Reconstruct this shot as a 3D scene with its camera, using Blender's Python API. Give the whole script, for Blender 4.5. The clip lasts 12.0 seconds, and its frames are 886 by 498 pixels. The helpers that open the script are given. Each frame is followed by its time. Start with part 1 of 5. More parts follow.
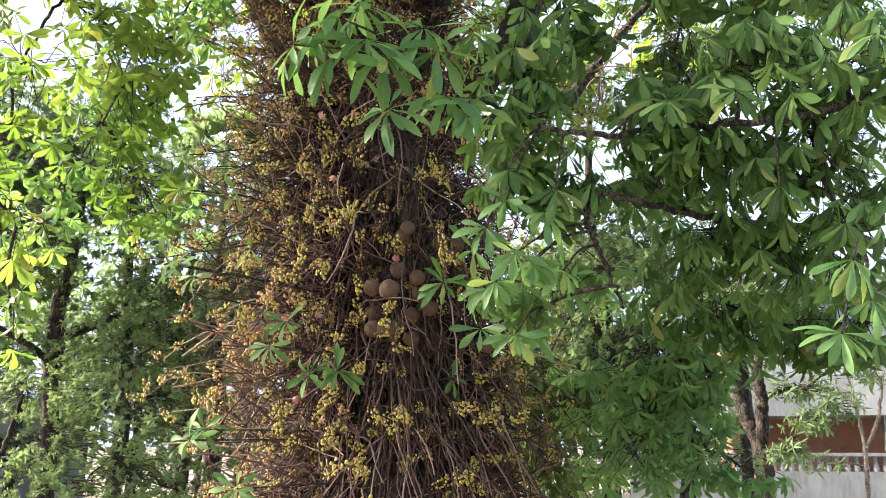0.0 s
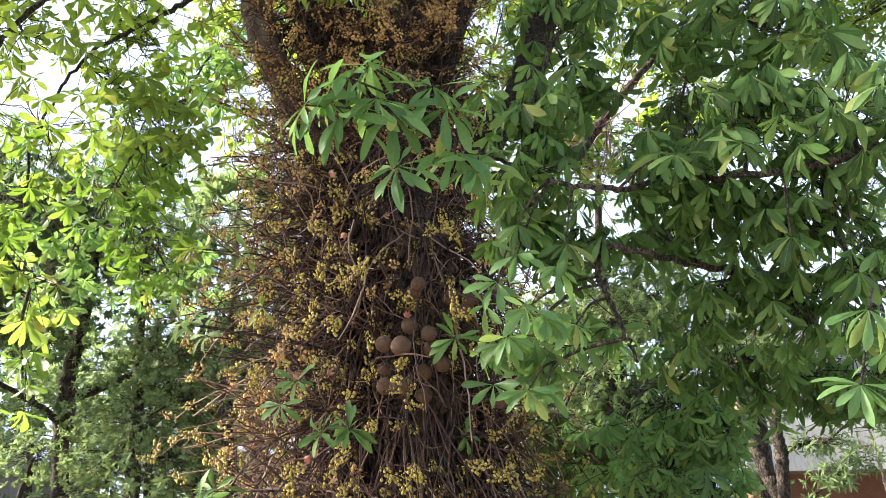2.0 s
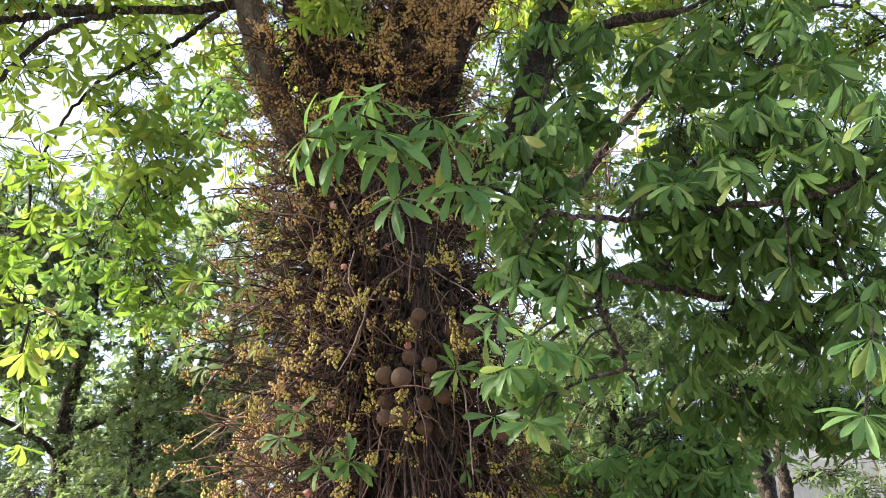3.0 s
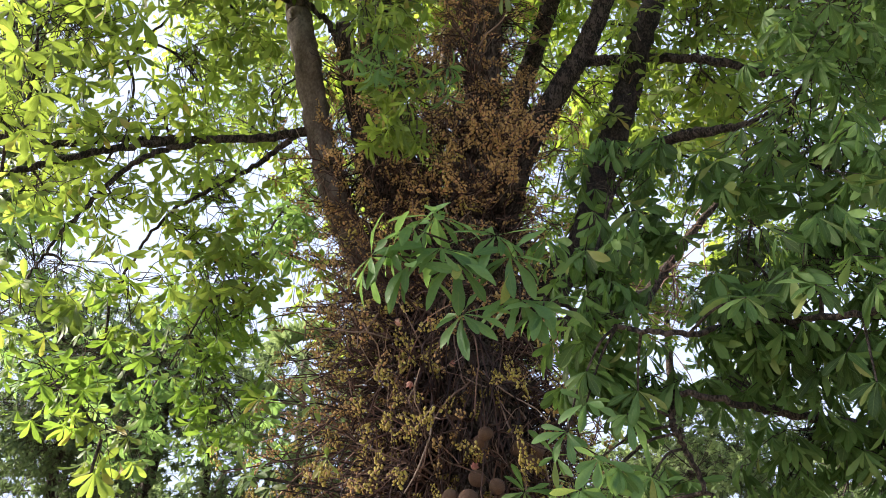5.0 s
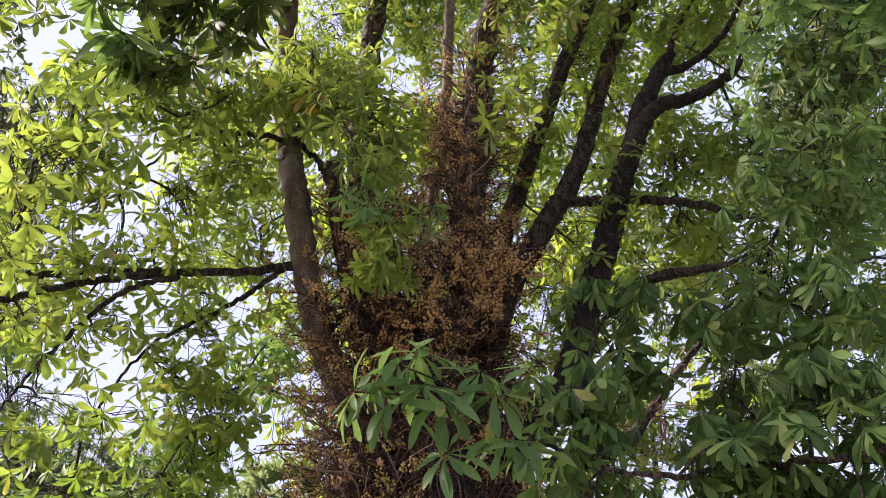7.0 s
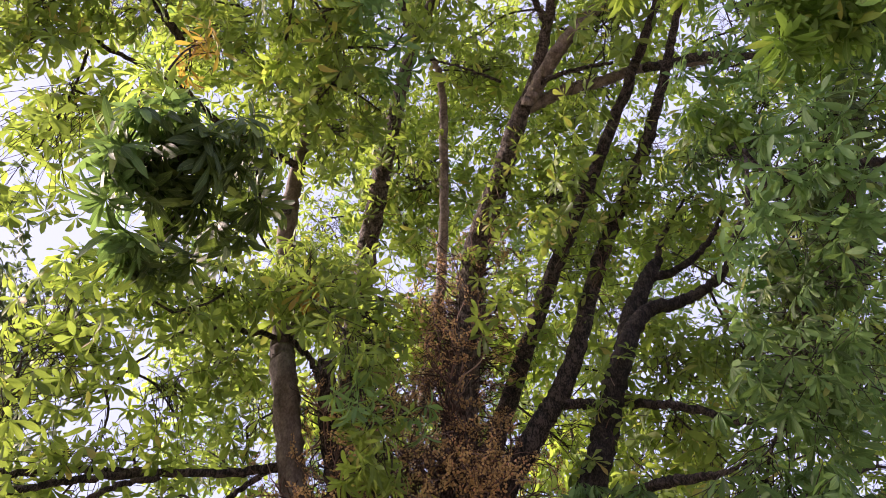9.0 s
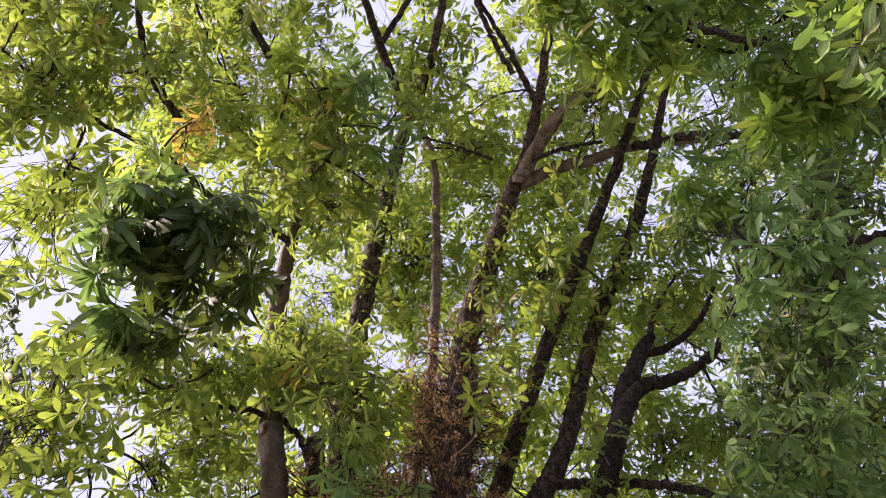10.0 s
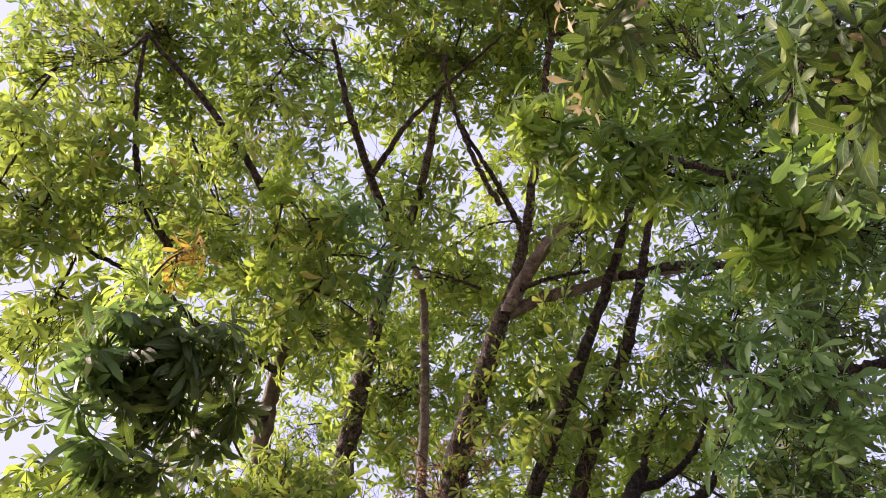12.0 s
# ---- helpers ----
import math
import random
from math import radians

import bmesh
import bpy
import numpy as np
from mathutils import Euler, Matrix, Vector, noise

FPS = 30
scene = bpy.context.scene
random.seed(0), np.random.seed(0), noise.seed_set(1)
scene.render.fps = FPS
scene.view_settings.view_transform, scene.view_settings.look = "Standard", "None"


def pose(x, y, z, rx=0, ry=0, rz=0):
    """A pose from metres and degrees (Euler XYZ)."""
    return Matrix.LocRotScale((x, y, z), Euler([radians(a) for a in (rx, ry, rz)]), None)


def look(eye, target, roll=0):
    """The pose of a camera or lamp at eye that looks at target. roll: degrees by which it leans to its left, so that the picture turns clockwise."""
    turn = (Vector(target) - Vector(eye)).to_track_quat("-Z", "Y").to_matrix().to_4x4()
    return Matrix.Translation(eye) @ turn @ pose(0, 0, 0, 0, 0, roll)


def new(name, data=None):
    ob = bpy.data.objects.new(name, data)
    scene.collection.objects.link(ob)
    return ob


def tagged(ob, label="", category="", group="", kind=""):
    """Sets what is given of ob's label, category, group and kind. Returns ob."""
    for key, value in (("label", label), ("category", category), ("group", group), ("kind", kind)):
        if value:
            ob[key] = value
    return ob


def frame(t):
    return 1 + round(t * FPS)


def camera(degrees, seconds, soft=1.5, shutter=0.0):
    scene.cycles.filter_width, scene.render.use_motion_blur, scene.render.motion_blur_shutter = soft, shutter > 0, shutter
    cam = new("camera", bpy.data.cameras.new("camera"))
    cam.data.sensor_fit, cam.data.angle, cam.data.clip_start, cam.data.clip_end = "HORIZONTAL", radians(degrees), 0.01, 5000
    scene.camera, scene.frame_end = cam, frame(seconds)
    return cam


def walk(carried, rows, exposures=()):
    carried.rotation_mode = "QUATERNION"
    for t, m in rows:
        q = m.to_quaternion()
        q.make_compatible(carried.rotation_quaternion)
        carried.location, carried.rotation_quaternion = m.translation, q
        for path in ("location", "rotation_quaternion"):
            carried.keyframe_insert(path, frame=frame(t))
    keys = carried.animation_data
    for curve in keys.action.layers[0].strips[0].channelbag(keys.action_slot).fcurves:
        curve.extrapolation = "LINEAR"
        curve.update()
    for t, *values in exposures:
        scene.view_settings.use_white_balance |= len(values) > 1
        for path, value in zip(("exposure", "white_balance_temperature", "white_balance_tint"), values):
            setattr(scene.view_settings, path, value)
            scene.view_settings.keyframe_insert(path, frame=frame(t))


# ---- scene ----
cam = camera(56.70, 12.0, soft=0.65)
walk(cam, [
    (0.0, pose(0, 0, 1.6, 103.50, 0.00, -0.00)),
    (0.5, pose(0, 0, 1.6, 105.10, 0.26, -0.59)),
    (1.0, pose(0, 0, 1.6, 106.70, 0.47, -0.43)),
    (1.5, pose(0, 0, 1.6, 107.63, 0.54, 0.36)),
    (2.0, pose(0, 0, 1.6, 107.37, 0.58, 0.95)),
    (2.5, pose(0, 0, 1.6, 107.81, 0.67, 1.21)),
    (3.0, pose(0, 0, 1.6, 109.52, 0.76, 1.03)),
    (3.5, pose(0, 0, 1.6, 112.61, 0.74, 1.37)),
    (3.7, pose(0, 0, 1.6, 113.92, 0.73, 1.65)),
    (5.3, pose(0, 0, 1.6, 118.35, -0.54, 5.75)),
    (5.5, pose(0, 0, 1.6, 119.03, -0.61, 5.63)),
    (6.0, pose(0, 0, 1.6, 121.52, -0.40, 4.78)),
    (6.5, pose(0, 0, 1.6, 124.10, -0.43, 4.42)),
    (7.0, pose(0, 0, 1.6, 127.11, -0.45, 4.17)),
    (7.5, pose(0, 0, 1.6, 130.72, -0.63, 4.07)),
    (7.7, pose(0, 0, 1.6, 132.29, -0.74, 4.01)),
    (9.3, pose(0, 0, 1.6, 142.60, -0.59, 3.03)),
    (9.5, pose(0, 0, 1.6, 143.61, -0.49, 2.93)),
    (10.0, pose(0, 0, 1.6, 146.27, -0.37, 2.75)),
    (10.5, pose(0, 0, 1.6, 148.93, -0.30, 2.76)),
    (11.0, pose(0, 0, 1.6, 151.24, -0.18, 2.73)),
    (11.5, pose(0, 0, 1.6, 153.34, 0.03, 2.55)),
    (12.0, pose(0, 0, 1.6, 155.26, 0.29, 2.32)),
], exposures=[(0.0, 2.52, 6450, 9), (3.7, 2.28, 6450, 9), (5.3, 1.84, 6500, 17), (7.5, 1.66, 6600, 30), (9.3, 1.62, 6650, 35), (12.0, 1.54, 6700, 36)])

# ---- light ----
SUN_ELEVATION, SUN_TURN = radians(29), radians(-84)  # low, veiled by haze, from the left
world = bpy.data.worlds.new("sky")
scene.world = world
world.use_nodes = True
wn, wl = world.node_tree.nodes, world.node_tree.links
sky = wn.new("ShaderNodeTexSky")
sky.sky_type, sky.sun_disc = "NISHITA", False
sky.sun_elevation, sky.sun_rotation = SUN_ELEVATION, SUN_TURN
sky.air_density, sky.dust_density, sky.ozone_density = 1.0, 6.0, 1.0
haze = wn.new("ShaderNodeMix")
haze.data_type = "RGBA"
haze.inputs["Factor"].default_value = 0.85
haze.inputs["B"].default_value = (7.0, 8.4, 11.2, 1)
wl.new(sky.outputs["Color"], haze.inputs["A"])
wl.new(haze.outputs["Result"], wn["Background"].inputs["Color"])
wn["Background"].inputs["Strength"].default_value = 0.040

sun_data = bpy.data.lights.new("sun", "SUN")
sun_data.energy, sun_data.angle, sun_data.color = 4.6, radians(16), (1.0, 0.90, 0.74)
sun = new("sun", sun_data)
sun_way = Vector((math.sin(SUN_TURN) * math.cos(SUN_ELEVATION), math.cos(SUN_TURN) * math.cos(SUN_ELEVATION), math.sin(SUN_ELEVATION)))
sun.matrix_world = look(sun_way * 60, (0, 0, 0))


# ---- materials ----
def material(name):
    mat = bpy.data.materials.new(name)
    mat.use_nodes = True
    return mat, mat.node_tree.nodes, mat.node_tree.links, mat.node_tree.nodes["Principled BSDF"]


def ramp(nodes, stops):
    node = nodes.new("ShaderNodeValToRGB")
    while len(node.color_ramp.elements) < len(stops):
        node.color_ramp.elements.new(0.5)
    for e, (at, col) in zip(node.color_ramp.elements, stops):
        e.position, e.color = at, (*col, 1)
    return node


def noise_tex(nodes, links, scale, detail=5.0, stretch=(1, 1, 1), rough=0.6):
    coord, mapping, tex = nodes.new("ShaderNodeTexCoord"), nodes.new("ShaderNodeMapping"), nodes.new("ShaderNodeTexNoise")
    mapping.inputs["Scale"].default_value = stretch
    tex.inputs["Scale"].default_value, tex.inputs["Detail"].default_value, tex.inputs["Roughness"].default_value = scale, detail, rough
    links.new(coord.outputs["Object"], mapping.inputs["Vector"])
    links.new(mapping.outputs["Vector"], tex.inputs["Vector"])
    return tex


def chance(nodes, links):
    """A random number for each loose piece of a mesh and each object."""
    geo, info = nodes.new("ShaderNodeNewGeometry"), nodes.new("ShaderNodeObjectInfo")
    add, wrap = nodes.new("ShaderNodeMath"), nodes.new("ShaderNodeMath")
    add.operation, wrap.operation = "ADD", "FRACT"
    links.new(geo.outputs["Random Per Island"], add.inputs[0])
    links.new(info.outputs["Random"], add.inputs[1])
    links.new(add.outputs[0], wrap.inputs[0])
    return wrap.outputs[0]


def surface(name, stops, scale, rough=0.8, bump=0.3, stretch=(1, 1, 1), detail=6.0, fine=6.0, dist=0.02):
    """Colour by a noise at one scale, relief and tone by a finer one."""
    mat, n, l, p = material(name)
    big, small = noise_tex(n, l, scale, detail, stretch), noise_tex(n, l, scale * fine, 4.0, stretch)
    mix = n.new("ShaderNodeMath")
    mix.operation = "MULTIPLY_ADD"
    mix.inputs[1].default_value, mix.inputs[2].default_value = 0.45, 0.0
    l.new(small.outputs["Fac"], mix.inputs[0])
    add = n.new("ShaderNodeMath")
    add.operation = "MULTIPLY_ADD"
    add.inputs[1].default_value = 0.6
    l.new(big.outputs["Fac"], add.inputs[0])
    l.new(mix.outputs[0], add.inputs[2])
    col = ramp(n, stops)
    l.new(add.outputs[0], col.inputs[0])
    l.new(col.outputs["Color"], p.inputs["Base Color"])
    p.inputs["Roughness"].default_value = rough
    b = n.new("ShaderNodeBump")
    b.inputs["Strength"].default_value, b.inputs["Distance"].default_value = bump, dist
    l.new(add.outputs[0], b.inputs["Height"])
    l.new(b.outputs["Normal"], p.inputs["Normal"])
    return mat


def leafy(name, stops, through_col, share=0.4, rough=0.42, vein=True):
    """Thin leaf: glossy upper skin, light glowing through; every leaf a little different."""
    mat, n, l, p = material(name)
    r = chance(n, l)
    col = ramp(n, stops)
    l.new(r, col.inputs[0])
    mottled = noise_tex(n, l, 14.0, 3.0)
    tone = n.new("ShaderNodeHueSaturation")
    value = n.new("ShaderNodeMapRange")
    value.inputs["To Min"].default_value, value.inputs["To Max"].default_value = 0.5, 1.4
    l.new(mottled.outputs["Fac"], value.inputs["Value"])
    l.new(value.outputs["Result"], tone.inputs["Value"])
    l.new(col.outputs["Color"], tone.inputs["Color"])
    # a pale midrib and faint side veins, from the blade's own coordinates
    uv, part_uv = n.new("ShaderNodeUVMap"), n.new("ShaderNodeSeparateXYZ")
    l.new(uv.outputs["UV"], part_uv.inputs["Vector"])

    def calc(op, a, b=0.0):
        m = n.new("ShaderNodeMath")
        m.operation = op
        for k, x in enumerate((a, b)):
            if isinstance(x, (int, float)):
                m.inputs[k].default_value = x
            else:
                l.new(x, m.inputs[k])
        return m.outputs[0]

    side = calc("ABSOLUTE", calc("SUBTRACT", part_uv.outputs["X"], 0.5))
    rib = calc("LESS_THAN", side, 0.035)
    veins = calc("POWER", calc("ABSOLUTE", calc("SINE", calc("SUBTRACT", calc("MULTIPLY", part_uv.outputs["Y"], 26.0), calc("MULTIPLY", side, 9.0)))), 0.35)
    light = n.new("ShaderNodeMix")
    light.data_type = "RGBA"
    light.inputs["B"].default_value = (0.20, 0.27, 0.09, 1)
    l.new(calc("MULTIPLY", calc("MAXIMUM", rib, calc("MULTIPLY", calc("SUBTRACT", 1.0, veins), 0.5)), 0.6), light.inputs["Factor"])
    l.new(tone.outputs["Color"], light.inputs["A"])
    l.new(light.outputs["Result"], p.inputs["Base Color"])
    relief = n.new("ShaderNodeBump")
    relief.inputs["Strength"].default_value, relief.inputs["Distance"].default_value = 0.12, 0.003
    l.new(veins, relief.inputs["Height"])
    l.new(relief.outputs["Normal"], p.inputs["Normal"])
    p.inputs["Roughness"].default_value = rough + 0.06
    p.inputs["Specular IOR Level"].default_value = 0.25
    back = n.new("ShaderNodeBsdfTranslucent")
    glow = n.new("ShaderNodeMix")
    glow.data_type = "RGBA"
    glow.inputs["Factor"].default_value = 0.35
    glow.inputs["A"].default_value = (*through_col, 1)
    l.new(tone.outputs["Color"], glow.inputs["B"])
    l.new(glow.outputs["Result"], back.inputs["Color"])
    mix = n.new("ShaderNodeMixShader")
    mix.inputs[0].default_value = share
    l.new(p.outputs[0], mix.inputs[1])
    l.new(back.outputs[0], mix.inputs[2])
    l.new(mix.outputs[0], n["Material Output"].inputs["Surface"])
    return mat


def varied(name, stops, rough=0.7, bump_scale=60.0):
    """Small pieces: each one takes its own shade."""
    mat, n, l, p = material(name)
    col = ramp(n, stops)
    l.new(chance(n, l), col.inputs[0])
    grain = noise_tex(n, l, bump_scale, 3.0)
    tone, value = n.new("ShaderNodeHueSaturation"), n.new("ShaderNodeMapRange")
    value.inputs["To Min"].default_value, value.inputs["To Max"].default_value = 0.6, 1.4
    l.new(grain.outputs["Fac"], value.inputs["Value"])
    l.new(value.outputs["Result"], tone.inputs["Value"])
    l.new(col.outputs["Color"], tone.inputs["Color"])
    l.new(tone.outputs["Color"], p.inputs["Base Color"])
    p.inputs["Roughness"].default_value = rough
    return mat


LEAF = leafy("leaf_green", [(0.0, (0.030, 0.055, 0.022)), (0.35, (0.092, 0.160, 0.046)), (0.8, (0.172, 0.260, 0.068)), (0.94, (0.26, 0.30, 0.09)), (0.985, (0.44, 0.28, 0.10))], (0.53, 0.71, 0.09), share=0.47, rough=0.42)
LEAF_COOL = leafy("leaf_deep_green", [(0.0, (0.012, 0.032, 0.010)), (0.4, (0.050, 0.112, 0.030)), (0.75, (0.102, 0.202, 0.062)), (0.95, (0.190, 0.300, 0.098)), (0.995, (0.26, 0.28, 0.09))], (0.28, 0.48, 0.10), share=0.36, rough=0.5)
LEAF_MID = leafy("leaf_mid_green", [(0.0, (0.048, 0.120, 0.046)), (0.5, (0.100, 0.215, 0.082)), (0.92, (0.165, 0.300, 0.115)), (0.99, (0.30, 0.30, 0.09))], (0.40, 0.64, 0.15), share=0.42, rough=0.42)
LEAF_LIME = leafy("leaf_young_lit", [(0.0, (0.085, 0.155, 0.035)), (0.5, (0.165, 0.265, 0.060)), (0.9, (0.25, 0.33, 0.07)), (1.0, (0.42, 0.32, 0.09))], (0.63, 0.84, 0.10), share=0.52, rough=0.42)
LEAF_FRESH = leafy("leaf_fresh_green", [(0.0, (0.022, 0.055, 0.014)), (0.5, (0.085, 0.165, 0.034)), (0.9, (0.165, 0.265, 0.055)), (1.0, (0.33, 0.33, 0.07))], (0.38, 0.62, 0.07), share=0.45, rough=0.42)
# dark, barely translucent leaf: the crown's shade is put into its colour
LEAF_SHADED = leafy("leaf_shaded", [(0.0, (0.020, 0.042, 0.017)), (0.5, (0.038, 0.076, 0.023)), (0.85, (0.075, 0.125, 0.033)), (1.0, (0.17, 0.23, 0.05))], (0.26, 0.40, 0.05), share=0.22, rough=0.42)
LEAF_WITHERED = leafy("leaf_withered", [(0.0, (0.14, 0.15, 0.05)), (0.4, (0.27, 0.22, 0.12)), (1.0, (0.40, 0.31, 0.20))], (0.42, 0.34, 0.16), share=0.3, rough=0.6)
LEAF_DRY = leafy("leaf_turning", [(0.0, (0.20, 0.25, 0.04)), (0.45, (0.34, 0.29, 0.05)), (0.75, (0.40, 0.23, 0.045)), (1.0, (0.40, 0.16, 0.035))], (0.60, 0.40, 0.06), share=0.4)
# background leaves: the distance haze is mixed into these paler, greyer colours
LEAF_FAR = leafy("leaf_far", [(0.0, (0.055, 0.090, 0.046)), (0.5, (0.098, 0.150, 0.074)), (1.0, (0.155, 0.220, 0.105))], (0.28, 0.40, 0.14), share=0.38, rough=0.5)
LEAF_PALE = leafy("leaf_pale", [(0.0, (0.10, 0.155, 0.07)), (0.5, (0.17, 0.245, 0.11)), (1.0, (0.25, 0.33, 0.155))], (0.40, 0.52, 0.19), share=0.42, rough=0.5)
BARK = surface("bark_dark", [(0.42, (0.005, 0.004, 0.003)), (0.5, (0.026, 0.018, 0.014)), (0.60, (0.12, 0.09, 0.074))], 16.0, 0.94, 1.0, (1, 1, 0.45), fine=4.0, dist=0.10)
# near-black copy of the bark: shade on the right-hand limbs put into colour
BARK_SHADED = surface("bark_shaded", [(0.40, (0.004, 0.003, 0.003)), (0.5, (0.014, 0.010, 0.009)), (0.62, (0.065, 0.05, 0.042))], 16.0, 0.94, 1.0, (1, 1, 0.5), fine=4.0, dist=0.10)
BARK_BROWN = surface("bark_brown", [(0.41, (0.010, 0.007, 0.006)), (0.5, (0.052, 0.038, 0.031)), (0.61, (0.19, 0.152, 0.128))], 14.0, 0.94, 1.0, (1, 1, 0.4), fine=4.0, dist=0.09)
BARK_GREY = surface("bark_grey", [(0.36, (0.045, 0.033, 0.026)), (0.5, (0.14, 0.112, 0.092)), (0.66, (0.29, 0.24, 0.205))], 9.0, 0.88, 0.8, (1, 1, 0.7), fine=5.0, dist=0.03)
BARK_SMOOTH = surface("bark_smooth", [(0.34, (0.036, 0.026, 0.020)), (0.5, (0.100, 0.078, 0.062)), (0.68, (0.20, 0.165, 0.138))], 9.0, 0.88, 0.7, (1, 1, 0.6), fine=5.0, dist=0.03)
STALK = varied("woody_stalk", [(0.0, (0.017, 0.008, 0.008)), (0.5, (0.085, 0.044, 0.036)), (0.88, (0.21, 0.120, 0.088)), (1.0, (0.34, 0.25, 0.20))], 0.85)
# near-black stalk colour that carries the shade inside the tangle
SHADE_STALK = varied("shade_stalk", [(0.0, (0.008, 0.005, 0.004)), (0.5, (0.024, 0.014, 0.012)), (1.0, (0.060, 0.036, 0.028))], 0.9)
BUD = varied("flower_bud", [(0.0, (0.20, 0.14, 0.03)), (0.35, (0.34, 0.265, 0.05)), (0.75, (0.45, 0.375, 0.075)), (0.92, (0.50, 0.42, 0.13)), (1.0, (0.46, 0.22, 0.13))], 0.6)
BUD_DRY = varied("faded_bud", [(0.0, (0.18, 0.095, 0.035)), (0.4, (0.39, 0.24, 0.08)), (0.8, (0.55, 0.37, 0.14)), (1.0, (0.52, 0.25, 0.13))], 0.7)
FRUIT = surface("fruit_rind", [(0.3, (0.05, 0.026, 0.016)), (0.5, (0.105, 0.058, 0.036)), (0.7, (0.18, 0.108, 0.07))], 16.0, 0.85, 0.5, dist=0.01)
PETAL = varied("petal", [(0.0, (0.28, 0.09, 0.07)), (0.6, (0.40, 0.18, 0.14)), (1.0, (0.46, 0.30, 0.22))], 0.5)


# ---- mesh tools ----
class Soup:
    """Gathers points and four-cornered faces for one mesh."""

    def __init__(self):
        self.v, self.q, self.uv, self.n = [], [], [], 0

    def add(self, v, q, uv=None):
        self.v.append(v)
        self.q.append(q + self.n)
        self.n += len(v)
        if uv is not None:
            self.uv.append(uv)

    def mesh(self, name, mat, smooth=True):
        me = bpy.data.meshes.new(name)
        if self.n:
            v, q = np.concatenate(self.v).astype(np.float32), np.concatenate(self.q).astype(np.int32)
            me.vertices.add(len(v))
            me.vertices.foreach_set("co", v.ravel())
            me.loops.add(q.size)
            me.loops.foreach_set("vertex_index", q.ravel())
            me.polygons.add(len(q))
            me.polygons.foreach_set("loop_start", np.arange(0, q.size, 4, dtype=np.int32))
            me.polygons.foreach_set("use_smooth", np.full(len(q), smooth))
            me.update(calc_edges=True)
            if self.uv:
                layer = me.uv_layers.new(name="blade")
                layer.data.foreach_set("uv", np.concatenate(self.uv).astype(np.float32)[q.ravel()].ravel())
        me.materials.append(mat)
        return me


def smooth_path(pts, steps):
    """Catmull-Rom curve through pts, as rows."""
    p = np.asarray(pts, float)
    p = np.vstack([2 * p[0] - p[1], p, 2 * p[-1] - p[-2]])
    out = []
    for i in range(1, len(p) - 2):
        a, b, c, d = p[i - 1:i + 3]
        for s in np.arange(steps) / steps:
            out.append(0.5 * (2 * b + (c - a) * s + (2 * a - 5 * b + 4 * c - d) * s * s + (3 * b - a - 3 * c + d) * s ** 3))
    out.append(p[-2])
    return np.array(out)


def tube(soup, path, radii, sides=8, lumps=0.0, rng=None):
    """A round limb along path, with its radius at every point."""
    path = np.asarray(path, float)
    n = len(path)
    radii = np.interp(np.linspace(0, 1, n), np.linspace(0, 1, len(radii)), radii)
    way = np.gradient(path, axis=0)
    way /= np.linalg.norm(way, axis=1, keepdims=True) + 1e-9
    side = np.cross(way[0], (0.3, 0.9, 0.2) if abs(way[0][2]) > 0.7 else (0.1, 0.2, 1.0))
    ring = np.linspace(0, 2 * np.pi, sides, endpoint=False)
    v = np.empty((n, sides, 3))
    for i in range(n):
        side = side - way[i] * side.dot(way[i])
        side /= np.linalg.norm(side) + 1e-9
        up = np.cross(way[i], side)
        r = radii[i] * (1 + (lumps * rng.normal(size=sides) if lumps else 0))
        v[i] = path[i] + (np.cos(ring) * r)[:, None] * side + (np.sin(ring) * r)[:, None] * up
    a = (np.arange(n - 1)[:, None] * sides + np.arange(sides)).ravel()
    b = (np.arange(n - 1)[:, None] * sides + (np.arange(sides) + 1) % sides).ravel()
    soup.add(v.reshape(-1, 3), np.stack([a, b, b + sides, a + sides], 1))


def leaf_shape(cuts, widths, curl, fold, twist):
    """A blade along y, one unit long, folded on its rib."""
    v = []
    for s, w in zip(cuts, widths):
        z = -curl * s * s
        t = twist * s
        for k in (-1, 0, 1):
            x, up = k * w, abs(k) * w * (fold + 0.22 * math.sin(9 * s + k * 1.3 + twist * 8))
            v.append((x * math.cos(t) - up * math.sin(t), s * (1 - 0.1 * curl * s), z + x * math.sin(t) + up * math.cos(t)))
    q = [(i * 3 + k, i * 3 + k + 1, i * 3 + k + 4, i * 3 + k + 3) for i in range(len(cuts) - 1) for k in (0, 1)]
    uv = [(k * 0.5 + 0.5, s) for s in cuts for k in (-1, 0, 1)]
    return np.array(v), np.array(q), np.array(uv)


_r = random.Random(5)
FINE = [leaf_shape((0, 0.12, 0.32, 0.52, 0.68, 0.83, 0.94, 1.0), (0.010, 0.020, 0.058, 0.100, 0.124, 0.110, 0.060, 0.004),
                   _r.uniform(0.1, 0.55), _r.uniform(0.05, 0.35), _r.uniform(-0.5, 0.5)) for _ in range(8)]
PLAIN = [leaf_shape((0, 0.35, 0.66, 0.88, 1.0), (0.014, 0.078, 0.150, 0.128, 0.015),
                    _r.uniform(0.1, 0.6), _r.uniform(0.08, 0.4), _r.uniform(-0.5, 0.5)) for _ in range(8)]
SPARE = [leaf_shape((0, 0.42, 0.78, 1.0), (0.018, 0.11, 0.185, 0.06), _r.uniform(0.1, 0.6), _r.uniform(0.08, 0.4), _r.uniform(-0.5, 0.5)) for _ in range(8)]
